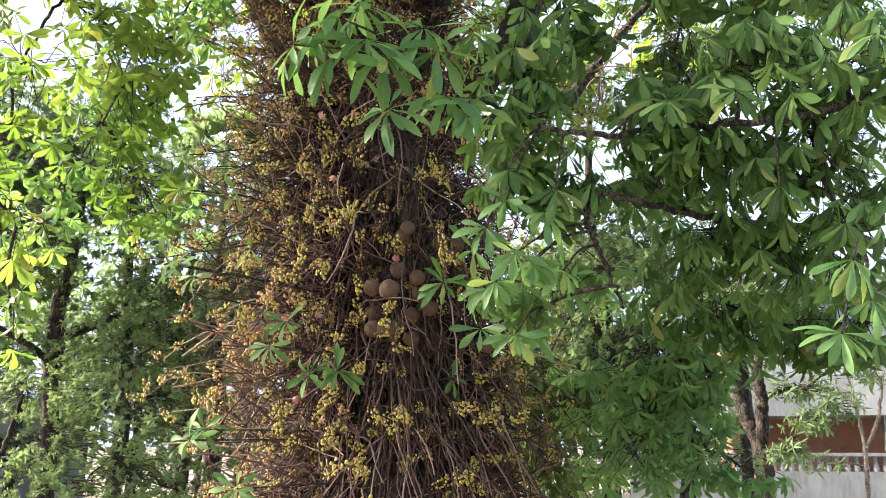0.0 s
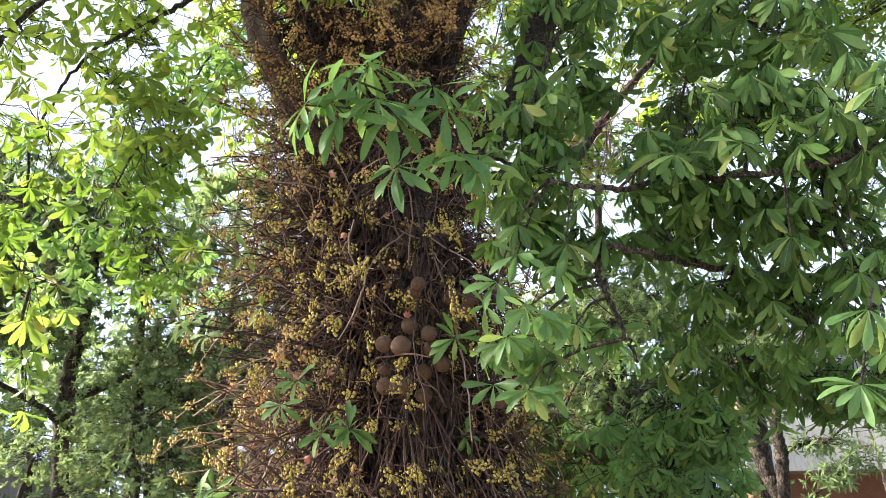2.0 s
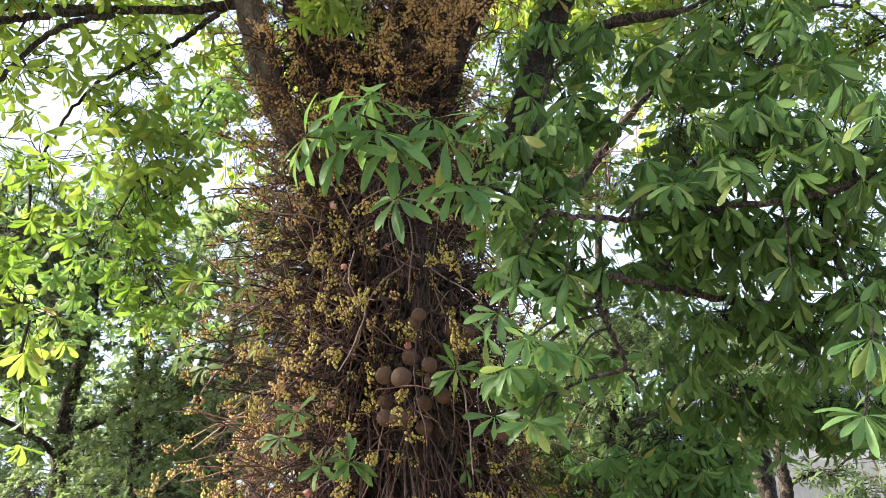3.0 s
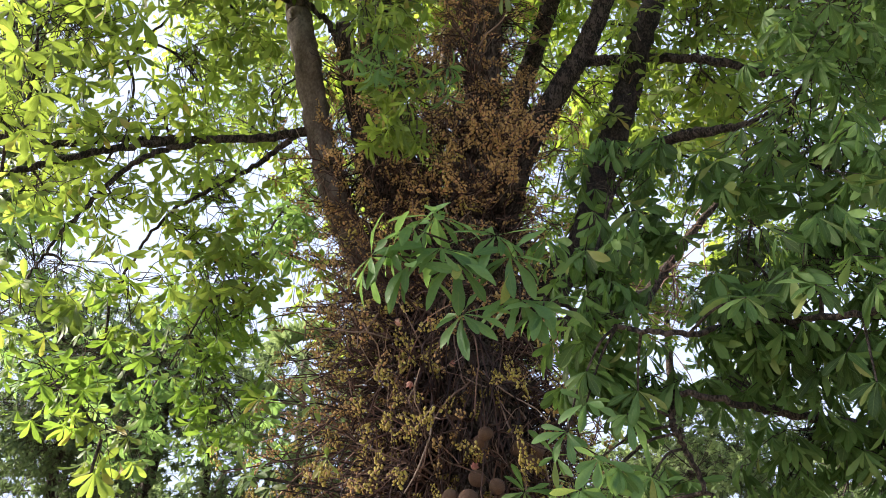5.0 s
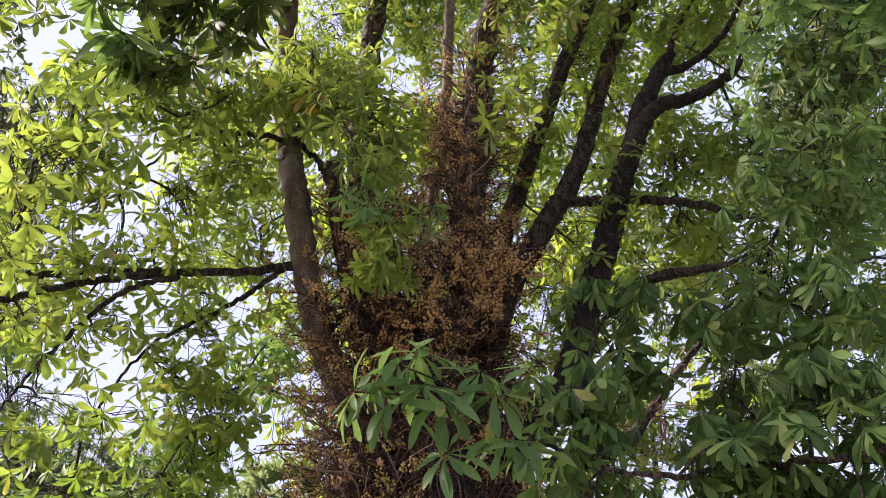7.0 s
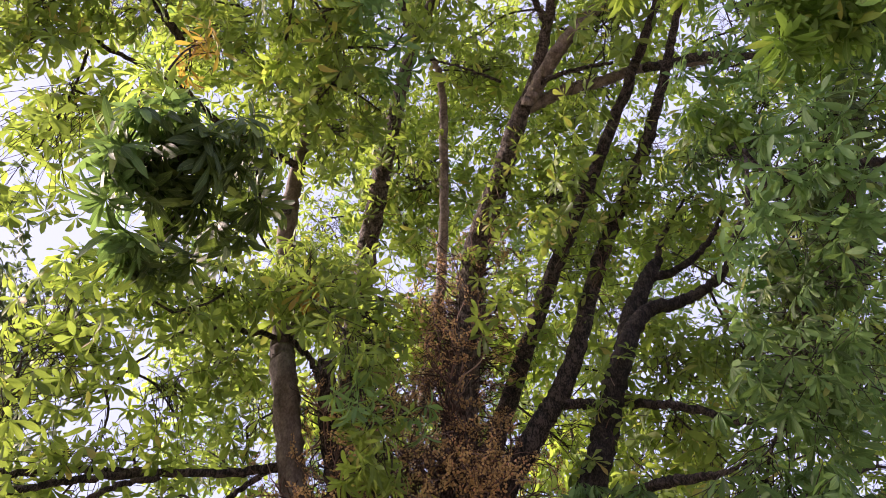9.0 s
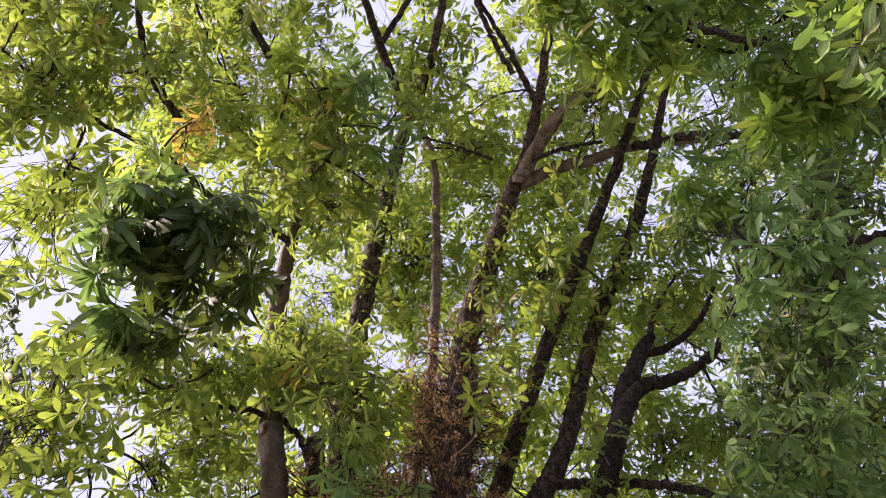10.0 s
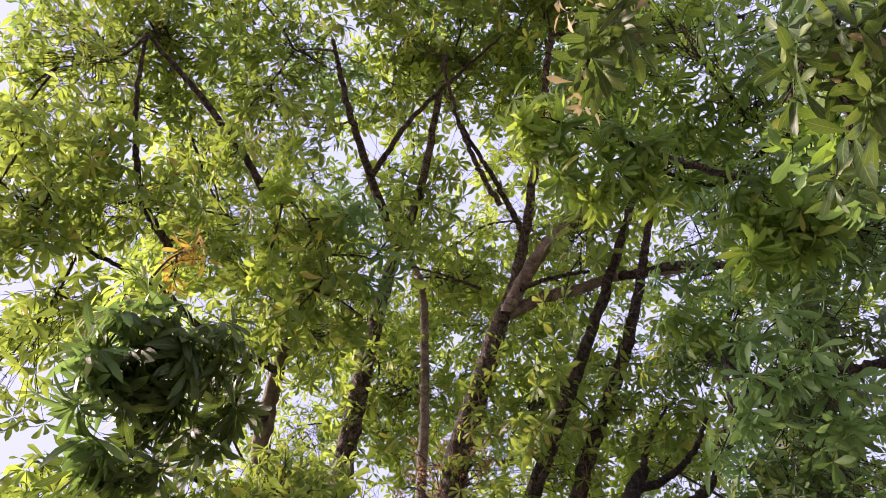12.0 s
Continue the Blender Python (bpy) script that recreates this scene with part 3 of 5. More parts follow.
# leaves: the upper crown
for c, r, n in (
    ((-4.47, 4.24, 8.70), (0.9, 0.8, 0.8), 50), ((-4.52, 3.24, 9.67), (1.0, 0.8, 0.9), 64), ((-3.84, 3.34, 10.44), (1.0, 0.8, 0.8), 60),
    ((-3.99, 5.45, 6.93), (0.7, 0.7, 0.6), 40), ((-3.09, 4.24, 10.81), (0.9, 0.8, 0.8), 56), ((-4.02, 4.18, 9.50), (0.7, 0.6, 0.6), 34),
    ((-1.85, 4.21, 10.93), (0.9, 0.7, 0.9), 60), ((-1.58, 5.01, 10.11), (0.8, 0.6, 0.7), 50), ((-2.22, 4.64, 10.18), (0.5, 0.5, 0.6), 30),
    ((-1.84, 6.15, 8.74), (0.7, 0.5, 0.5), 34), ((-2.41, 6.01, 8.42), (0.6, 0.5, 0.4), 30), ((-3.02, 5.67, 7.90), (0.7, 0.6, 0.5), 34)):
    tree.clump(c, r, n, 0.2)
for c, r, n in (
    ((-0.35, 4.42, 12.75), (1.0, 0.8, 0.8), 56), ((0.00, 5.54, 12.47), (1.0, 0.8, 0.8), 50), ((-0.81, 6.92, 11.61), (0.9, 0.7, 0.9), 40),
    ((-0.36, 8.08, 9.92), (0.9, 0.6, 0.8), 36), ((0.99, 6.87, 11.14), (0.8, 0.6, 0.9), 44), ((1.76, 4.64, 11.86), (0.9, 0.7, 0.7), 46),
    ((1.31, 5.96, 11.47), (0.6, 0.5, 0.5), 24), ((1.69, 7.48, 9.21), (0.8, 0.6, 0.8), 40), ((2.49, 5.95, 9.76), (0.8, 0.7, 0.8), 46)):
    tree.clump(c, r, n, 0.2)
for c, r, n in (
    ((-4.89, 2.05, 11.95), (1.1, 0.9, 0.8), 70), ((-3.80, 1.89, 13.16), (1.1, 0.9, 0.8), 70), ((-2.21, 2.30, 13.73), (1.1, 0.9, 0.8), 70),
    ((-0.57, 2.22, 14.28), (1.0, 0.9, 0.8), 64), ((-2.88, 2.99, 12.94), (0.9, 0.8, 0.7), 50), ((0.51, 2.74, 14.06), (0.9, 0.8, 0.7), 50),
    ((-1.17, 1.22, 14.25), (1.2, 0.9, 0.8), 60), ((-4.27, 0.96, 12.86), (1.2, 0.9, 0.8), 60), ((1.44, 1.53, 13.96), (1.0, 0.9, 0.8), 50), ((-5.36, 2.90, 10.97), (0.8, 0.8, 0.8), 44)):
    tree.clump(c, r, n, 0.19)
for c, r, n in (((-4.06, 3.04, 13.13), (0.70, 0.60, 0.50), 30), ((-3.80, 3.44, 13.33), (0.60, 0.60, 0.50), 26), ((-4.47, 2.89, 13.24), (0.60, 0.60, 0.50), 26), ((-5.05, 5.32, 11.10), (0.70, 0.60, 0.50), 24), ((-5.42, 4.93, 10.47), (0.50, 0.50, 0.40), 14), ((-3.81, 2.38, 13.59), (0.70, 0.60, 0.50), 28), ((-1.80, 7.18, 11.67), (0.50, 0.50, 0.40), 18), ((-0.97, 7.80, 11.32), (0.50, 0.50, 0.40), 18)):
    tree.clump(c, r, n, 0.18, LEAF, SPARE, (7, 11), spread=(40, 88))
for c, r, n in (((2.87, 3.51, 10.06), (0.50, 0.50, 0.40), 24), ((3.35, 4.01, 9.41), (0.50, 0.50, 0.40), 24), ((3.68, 4.40, 8.79), (0.50, 0.50, 0.40), 22), ((4.01, 3.61, 9.30), (0.50, 0.50, 0.40), 24), ((2.66, 4.32, 9.98), (0.45, 0.40, 0.35), 18), ((3.86, 4.76, 8.19), (0.50, 0.50, 0.40), 22), ((3.33, 5.90, 7.21), (0.50, 0.50, 0.40), 20), ((3.54, 6.02, 6.61), (0.50, 0.50, 0.40), 22), ((3.00, 6.28, 6.99), (0.50, 0.50, 0.40), 20)):
    tree.clump(c, r, n, 0.18, LEAF_MID, PLAIN, (7, 11), spread=(42, 88))
# sprays in front of the limbs
for c, r, n in (((-1.63, 3.53, 10.16), (0.45, 0.40, 0.35), 26), ((-1.13, 3.52, 10.24), (0.40, 0.40, 0.35), 24), ((-1.40, 4.03, 9.86), (0.45, 0.40, 0.35), 26), ((-0.92, 4.04, 10.15), (0.35, 0.40, 0.30), 18), ((-1.77, 4.33, 9.52), (0.40, 0.40, 0.35), 22), ((-0.66, 3.89, 10.57), (0.35, 0.40, 0.30), 16), ((-1.06, 4.56, 9.75), (0.30, 0.35, 0.25), 14)):
    tree.clump(c, r, int(n * 0.7), 0.19, (LEAF, LEAF_MID)[n % 3 == 0], PLAIN, (7, 11), spread=(42, 88))
# lime leaves along the left edge put the sun's light into colour
for c, r, n in (((-1.89, 3.19, 10.02), (0.16, 0.20, 0.30), 12), ((-1.95, 3.59, 9.73), (0.18, 0.20, 0.25), 11), ((-2.11, 3.89, 9.66), (0.20, 0.20, 0.15), 8)):
    tree.clump(c, r, n, 0.17, LEAF_LIME, PLAIN, (7, 11), spread=(42, 88))
for c, r, n in (((2.71, 5.08, 7.44), (0.35, 0.35, 0.25), 18), ((2.99, 4.95, 7.13), (0.40, 0.35, 0.30), 22), ((2.58, 5.44, 7.31), (0.35, 0.35, 0.25), 16), ((3.18, 4.43, 7.18), (0.35, 0.35, 0.30), 18), ((2.99, 4.66, 7.92), (0.35, 0.35, 0.30), 18), ((2.54, 4.44, 8.51), (0.35, 0.35, 0.25), 16), ((2.79, 4.03, 8.67), (0.40, 0.35, 0.30), 18)):
    tree.clump(c, r, n, 0.19, (LEAF_COOL, LEAF_MID)[c[2] > 7.3], PLAIN, (7, 11), spread=(42, 88))
for c, r, n in (((0.98, 5.40, 9.48), (0.35, 0.30, 0.20), 10), ((0.68, 5.71, 9.04), (0.30, 0.30, 0.20), 8), ((1.55, 4.08, 10.60), (0.40, 0.35, 0.25), 12), ((1.28, 5.02, 10.38), (0.35, 0.30, 0.20), 9), ((0.13, 6.20, 8.13), (0.30, 0.30, 0.25), 10), ((0.39, 6.06, 8.51), (0.30, 0.30, 0.20), 8), ((2.30, 5.05, 9.44), (0.35, 0.30, 0.30), 14)):
    tree.clump(c, r, n, 0.19, LEAF, PLAIN, (6, 9), stem_r=0.008, spread=(42, 88))
for c, r, n in (((-4.32, 2.23, 9.88), (0.60, 0.50, 0.40), 28), ((-3.90, 2.54, 10.23), (0.50, 0.50, 0.40), 26), ((-4.22, 2.91, 9.72), (0.50, 0.50, 0.40), 24), ((-4.38, 3.32, 9.23), (0.50, 0.40, 0.35), 22), ((-3.83, 3.35, 9.98), (0.45, 0.40, 0.35), 20), ((-2.62, 2.98, 11.00), (0.45, 0.40, 0.30), 18), ((-3.20, 3.27, 10.72), (0.40, 0.40, 0.30), 16), ((-2.60, 4.07, 10.36), (0.40, 0.40, 0.30), 16), ((-1.76, 2.87, 11.65), (0.50, 0.50, 0.35), 20)):
    tree.clump(c, r, n, 0.2, LEAF, PLAIN, (7, 11), spread=(42, 88))
for c, r, n in (((-2.56, 5.43, 7.76), (0.45, 0.40, 0.30), 22), ((-2.99, 5.33, 7.36), (0.45, 0.40, 0.30), 22), ((-3.36, 5.07, 7.40), (0.40, 0.40, 0.30), 18), ((-3.71, 4.73, 7.18), (0.50, 0.40, 0.30), 22), ((-1.46, 5.59, 8.24), (0.35, 0.30, 0.30), 16), ((-1.70, 5.76, 7.75), (0.40, 0.35, 0.30), 18), ((-1.09, 5.93, 7.74), (0.40, 0.35, 0.30), 18)):
    tree.clump(c, r, int(n * 0.7), 0.19, LEAF, PLAIN, (7, 11), spread=(42, 88))
# the crown closes over the limbs
dome = np.random.default_rng(4)
crown_at = []
while len(crown_at) < 470:
    best, far = None, -1.0
    for _ in range(5):
        d = dome.normal(size=3)
        d /= np.linalg.norm(d)
        c = np.array((-0.3, 6.3, 8.4)) + d * np.array((9.4, 9.4, 7.2)) * dome.uniform(0.86, 1.06)
        low = max(7.0, 12.4 - 0.45 * max(0.0, c[1] - 1.5), 10.6 if c[0] < -3.5 else 0.0)
        if c[2] < low or c[1] < 0.6 or c[0] < -6.0 or c[0] > 8.0:
            continue
        gap = min([np.linalg.norm(c - o) for o in crown_at], default=9.0)
        if gap > far:
            best, far = c, gap
    if best is not None:
        crown_at.append(best)
# more leaves behind the fork and high in the middle
crown_at += [np.array((dome.uniform(-2.5, 6.5), dome.uniform(8.5, 12.0), dome.uniform(6.3, 11.5))) for _ in range(18)]
crown_at += [np.array((dome.uniform(-2.0, 4.5), dome.uniform(6.0, 11.0), dome.uniform(9.0, 13.0))) for _ in range(14)]
crown_at += [np.array((dome.uniform(-1.5, 3.5), dome.uniform(5.5, 11.0), dome.uniform(12.0, 14.8))) for _ in range(12)]
crown_at += [np.array((dome.uniform(-3.2, 0.4), dome.uniform(5.0, 9.5), dome.uniform(11.5, 14.2))) for _ in range(8)]
# fuller over the top
crown_at += [np.array((dome.uniform(-2.5, 3.2), dome.uniform(1.2, 4.8), dome.uniform(13.2, 15.0))) for _ in range(26)]
for k, c in enumerate(crown_at):
    tree.clump(c, dome.uniform(0.65, 1.2, 3) * (1.0, 1.0, 0.75), int(dome.uniform(19, 33)), 0.17, (LEAF, LEAF_MID, LEAF, LEAF_LIME, LEAF)[k % 5] if k < 470 else (LEAF_LIME, LEAF)[k % 3 == 0], SPARE, (7, 11), lift=0.8, droop=0.35, stem_r=0.016, spread=(40, 88))
tree.limb("branch", [(-2.34, 5.88, 9.73), (-2.18, 4.80, 8.40), (-1.95, 3.54, 6.82), (-1.65, 2.47, 5.37)], (0.045, 0.03, 0.022, 0.012), BARK)
# a dense dark spray hangs low on the left, beside one that is turning yellow
# its core takes the leaf colour darkened to stand for shade
for c, r, n in (((-1.68, 2.35, 5.56), (0.18, 0.20, 0.12), 9), ((-1.84, 2.42, 5.44), (0.16, 0.16, 0.12), 8), ((-1.55, 2.54, 5.62), (0.18, 0.20, 0.16), 10), ((-1.73, 2.75, 5.53), (0.20, 0.20, 0.14), 10), ((-1.39, 2.54, 5.80), (0.14, 0.18, 0.18), 8), ((-1.34, 2.87, 5.72), (0.10, 0.14, 0.16), 6), ((-1.90, 2.81, 5.14), (0.16, 0.12, 0.06), 6), ((-1.52, 2.97, 5.59), (0.14, 0.14, 0.12), 6), ((-1.78, 2.93, 5.23), (0.14, 0.12, 0.06), 4)):
    tree.clump(c, r, n, 0.215, LEAF_SHADED, STRAP, (11, 16), lift=0.35, droop=0.75, stem_r=0.008, spread=(50, 105))
for c, r, n in (((-1.94, 2.38, 5.22), (0.08, 0.10, 0.14), 5), ((-1.89, 2.26, 5.32), (0.10, 0.10, 0.12), 5), ((-1.93, 2.65, 5.04), (0.12, 0.08, 0.06), 4), ((-1.83, 2.19, 5.52), (0.14, 0.10, 0.06), 5), ((-1.62, 2.22, 5.66), (0.14, 0.10, 0.05), 4)):
    tree.clump(c, r, n, 0.21, LEAF_COOL, STRAP, (10, 14), lift=0.35, droop=0.75, stem_r=0.008, spread=(50, 105))
for c, r, n in (((-2.19, 2.45, 6.14), (0.16, 0.14, 0.06), 6), ((-2.09, 2.46, 6.42), (0.18, 0.16, 0.07), 7), ((-1.88, 2.48, 6.25), (0.14, 0.12, 0.05), 4)):
    tree.clump(c, r, n, 0.17, LEAF_LIME, STRAP, (9, 13), stem_r=0.008)
for c, r, n in (((-1.96, 2.45, 7.06), (0.16, 0.14, 0.06), 6), ((-2.03, 2.56, 6.87), (0.12, 0.12, 0.06), 4), ((-2.24, 2.56, 6.42), (0.06, 0.08, 0.04), 1)):
    tree.clump(c, r, n, 0.15, LEAF_DRY, STRAP, (5, 9), stem_r=0.008)
tree.clump((-1.80, 5.35, 7.68), (0.12, 0.1, 0.1), 2, 0.17, LEAF_DRY, stem_r=0.006)

# small leafy shoots in front of the trunk
for c, r, n in (((-1.11, 5.21, 6.14), (0.22, 0.20, 0.30), 11), ((-0.88, 5.40, 5.97), (0.25, 0.20, 0.25), 10), ((-1.00, 5.07, 6.32), (0.25, 0.20, 0.25), 12), ((-0.83, 5.53, 5.64), (0.28, 0.20, 0.18), 12), ((-1.12, 5.52, 5.59), (0.18, 0.20, 0.16), 6), ((-0.55, 5.45, 6.12), (0.14, 0.20, 0.20), 5), ((-1.66, 5.17, 7.87), (0.40, 0.30, 0.30), 14), ((-1.37, 5.18, 6.99), (0.30, 0.30, 0.30), 12)):
    tree.clump(c, r, n, 0.17, (LEAF, LEAF_MID)[n % 2], STRAP, (6, 10), droop=0.5, stem_r=0.006, spread=(35, 92))
for c, r, n in (((-1.13, 5.76, 6.43), (0.2, 0.2, 0.35), 12), ((-0.98, 6.02, 5.97), (0.3, 0.2, 0.2), 14), ((-1.71, 5.44, 7.77), (0.5, 0.4, 0.4), 30), ((-1.05, 5.72, 7.09), (0.4, 0.3, 0.35), 22)):
    tree.clump(c, r, n, 0.19, LEAF, FINE, droop=0.4)
for p, ax, n in (((-0.72, 5.63, 2.10), (0.1, -0.8, 0.55), 11), ((-0.92, 5.71, 2.08), (-0.4, -0.7, 0.4), 8), ((-1.21, 5.73, 2.28), (-0.2, -0.7, 0.2), 7), ((0.00, 5.69, 2.72), (0.1, -0.7, 0.4), 9), ((-1.84, 5.58, 2.82), (-0.5, -0.5, 0.5), 8),
                 ((-1.73, 5.75, 1.64), (-0.4, -0.6, 0.4), 9), ((-1.67, 5.87, 1.71), (-0.2, -0.6, 0.6), 8), ((-1.38, 5.73, 1.32), (-0.2, -0.7, 0.4), 10), ((0.07, 6.48, 2.11), (0.2, -0.6, 0.3), 3), ((-1.16, 6.02, 2.49), (-0.2, -0.6, 0.3), 4)):
    tree.cluster(p, ax, 0.185, n + 3, LEAF_COOL, droop=0.35, spread=(35, 95), root=(-0.35, 7.4, p[2] - 0.1))

for p, ax, n in (((-2.31, 6.90, 3.80), (-0.3, -0.5, -0.3), 10), ((-2.05, 6.02, 2.94), (-0.6, -0.5, 0.3), 8), ((-1.91, 6.19, 2.87), (-0.3, -0.6, 0.2), 7), ((-1.67, 6.39, 3.59), (-0.3, -0.6, 0.3), 7), ((-1.50, 6.25, 3.10), (-0.4, -0.6, 0.2), 6)):
    tree.cluster(p, ax, 0.18, n, LEAF, droop=0.4, spread=(35, 90), root=(-0.4, 7.4, p[2] - 0.2))
# ---- flower stalks, buds, flowers and fruit on the trunk ----
rng = np.random.default_rng(77)
stalks, buds = Soup(), Soup()
ring = np.linspace(0, 2 * np.pi, 4, endpoint=False)
BALL = np.concatenate([np.stack([np.cos(ring) * r, np.sin(ring) * r, np.full(4, z)], 1) for r, z in ((0.4, -0.88), (1.0, 0.0), (0.4, 0.88))])
_a = (np.arange(2)[:, None] * 4 + np.arange(4)).ravel()
_b = (np.arange(2)[:, None] * 4 + (np.arange(4) + 1) % 4).ravel()
BALL_Q = np.stack([_a, _b, _b + 4, _a + 4], 1)
CORE = smooth_path([(-0.31, 7.55, 0.0), (-0.33, 7.5, 1.8), (-0.36, 7.5, 3.2), fork, (-0.48, 7.50, 5.58), (-0.50, 7.41, 6.50), (-0.36, 7.20, 7.32), (-0.20, 6.94, 8.23)], 8)


def grow(start, way, length, sag, curl, steps=8):
    """A wandering woody stalk."""
    p, d, out = np.array(start, float), np.array(way, float), []
    bend = rng.normal(0, curl, 3)
    for _ in range(steps):
        out.append(p.copy())
        d = d + bend + rng.normal(0, curl, 3) + (0, 0, -sag)
        bend = bend * 0.7 + rng.normal(0, curl * 0.5, 3)
        d /= np.linalg.norm(d)
        p = p + d * length / steps
    return np.array(out)


def raceme(start, way, length, soup, size=0.016):
    """A flower spike: a thin stem set all round with stalked buds that shrink towards its tip."""
    path = grow(start, way, length, -0.02, 0.13, 7)
    tube(stalks, path, (0.005, 0.003), 3)
    n = max(9, int(length / 0.0095))
    for k in range(n):
        at = 0.12 + 0.88 * k / n
        i = min(int(at * 6), 5)
        d = path[i + 1] - path[i]
        d /= np.linalg.norm(d)
        side = np.cross(d, rng.normal(size=3))
        side /= np.linalg.norm(side)
        r = size * (1 - 0.6 * at) * rng.uniform(0.7, 1.15)
        soup.add(BALL * r + path[i] + d * ((at * 6) % 1) * length / 7 + (side + d * 0.3) * (0.026 * (1 - 0.6 * at) + r), BALL_Q)


def stalk(start, out, reach, rise, spikes, soup, curl=0.17):
    """A woody flower stalk with its side twigs and flower spikes."""
    path = grow(start, out + (0, 0, rise), reach * 1.08, 0.02, curl, 9)
    tube(stalks, path, (rng.uniform(0.008, 0.013), 0.005), 4)
    for _k in range(rng.integers(3, 7)):
        i = rng.integers(2, len(path) - 1)
        d = path[i + 1] - path[i]
        sub = grow(path[i], d / np.linalg.norm(d) + rng.normal(0, 0.55, 3), rng.uniform(0.15, 0.55), rng.uniform(-0.12, 0.08), 0.2, 6)
        tube(stalks, sub, (0.006, 0.003), 3)
        if rng.random() < spikes * (0.4 + 0.6 * i / 8):
            raceme(sub[-1], sub[-1] - sub[-2] + rng.normal(0, 0.02, 3) + (0, 0, 0.02), rng.uniform(0.12, 0.27), soup, rng.uniform(0.0125, 0.0175))
    if rng.random() < spikes:
        raceme(path[-1], path[-1] - path[-2], rng.uniform(0.16, 0.32), soup)


dry_buds, shade_fill = Soup(), Soup()
for _ in range(1250):
    z = rng.uniform(0.4, 7.0) if rng.random() < 0.35 else rng.uniform(0.6, 5.3)
    c = CORE[np.argmin(np.abs(CORE[:, 2] - z))]
    u = rng.random()
    a = np.pi * (rng.uniform(-1.18, -0.66) if u < 0.58 else rng.uniform(-0.66, -0.3) if u < 0.74 else rng.uniform(-0.3, 0.12))
    out = np.array((math.cos(a), math.sin(a), 0.0))
    if abs(a + np.pi * 0.5) < 0.42 and 2.2 < z < 4.2 and rng.random() < 0.93:
        continue  # a strip of bare trunk behind the fruit
    if abs(a + np.pi * 0.5) < 0.75 and z < 2.4 and rng.random() < 0.6:
        continue  # the front is hung with long stems instead
    left = np.interp(z, (0.5, 2.0, 3.2, 4.6, 6.0, 8.0), (1.9, 2.0, 2.15, 1.75, 0.9, 0.4))
    right = np.interp(z, (0.5, 2.0, 3.2, 4.4, 6.0, 8.0), (1.15, 1.15, 0.95, 0.75, 0.7, 0.4))
    reach = (left if out[0] < 0 else right) * abs(out[0]) + 0.6 * (1 - abs(out[0]))
    reach *= rng.uniform(0.3, 1.0) ** 0.6
    faded = rng.random() < np.interp(z, (2.5, 4.5), (0.15, 0.85))
    stalk(c + out * np.interp(z, (0, 4, 6, 8), (0.5, 0.42, 0.3, 0.12)), out, reach, rng.uniform(-0.3, 0.35), 0.3 if out[0] < -0.3 else 0.2, dry_buds if faded else buds)
# short near-black stalks fill the tangle; their colour stands for its inner shade
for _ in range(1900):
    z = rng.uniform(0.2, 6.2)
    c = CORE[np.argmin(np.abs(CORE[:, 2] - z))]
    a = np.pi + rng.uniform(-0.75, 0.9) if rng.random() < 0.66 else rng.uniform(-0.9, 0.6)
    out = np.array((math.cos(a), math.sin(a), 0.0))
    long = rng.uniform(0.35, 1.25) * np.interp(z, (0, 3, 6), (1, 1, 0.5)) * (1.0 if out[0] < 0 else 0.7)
    tube(shade_fill, grow(c + out * 0.38, out + (0, 0, rng.uniform(-0.5, 0.4)), long, 0.02, 0.26, 7), (0.014, 0.006), 3)
# the feet of the limbs are overgrown too
for foot, top, n in (((-1.10, 7.30, 4.69), (-1.84, 7.06, 6.34), 80), ((-1.30, 7.21, 5.72), (-1.69, 6.72, 7.34), 70), ((-0.74, 7.36, 5.78), (-1.27, 6.86, 7.75), 90), ((-0.48, 7.47, 5.83), (-0.23, 6.81, 8.36), 150), ((-0.24, 6.95, 8.0), (-0.06, 6.72, 9.7), 70), ((-0.22, 7.51, 5.57), (0.31, 7.21, 6.98), 60), ((-0.54, 7.75, 7.41), (-0.32, 7.17, 8.99), 60)):
    for k in range(n):
        c = np.array(foot) + (np.array(top) - np.array(foot)) * rng.uniform(0, 1)
        a = rng.uniform(-np.pi, np.pi)
        out = np.array((math.cos(a), math.sin(a), 0.0))
        stalk(c + out * 0.1, out, rng.uniform(0.25, 0.7), rng.uniform(0.1, 1.4), 0.42, dry_buds, 0.2)
        # filler stalks in the shade colour here too
        tube(shade_fill, grow(c, out + (0, 0, rng.uniform(-0.2, 1.0)), rng.uniform(0.2, 0.55), 0.0, 0.25, 5), (0.012, 0.006), 3)
# short shoots all along the rough limbs
for foot, top, n in (((-0.33, 7.51, 8.19), (0.50, 5.66, 11.02), 110), ((1.01, 7.17, 8.36), (2.18, 5.45, 10.55), 85), ((-1.45, 6.64, 9.73), (-1.09, 5.55, 11.27), 60), ((0.26, 7.58, 7.97), (1.66, 5.71, 10.74), 70), ((0.95, 7.05, 6.25), (1.44, 6.53, 7.62), 50)):
    for _ in range(n):
        c = np.array(foot) + (np.array(top) - np.array(foot)) * rng.uniform(0, 1)
        tip = grow(c, rng.normal(0, 1, 3) + (0, -0.4, 0), rng.uniform(0.2, 0.45), 0.0, 0.25, 5)
        tube(stalks, tip, (0.008, 0.003), 3)
        if rng.random() < 0.6:
            put_leaves(tree.crown[LEAF], rng, SPARE, tip[-1], whorl(rng, tip[-1] - tip[-2] + (0, 0, 0.03), 0.15, 7))
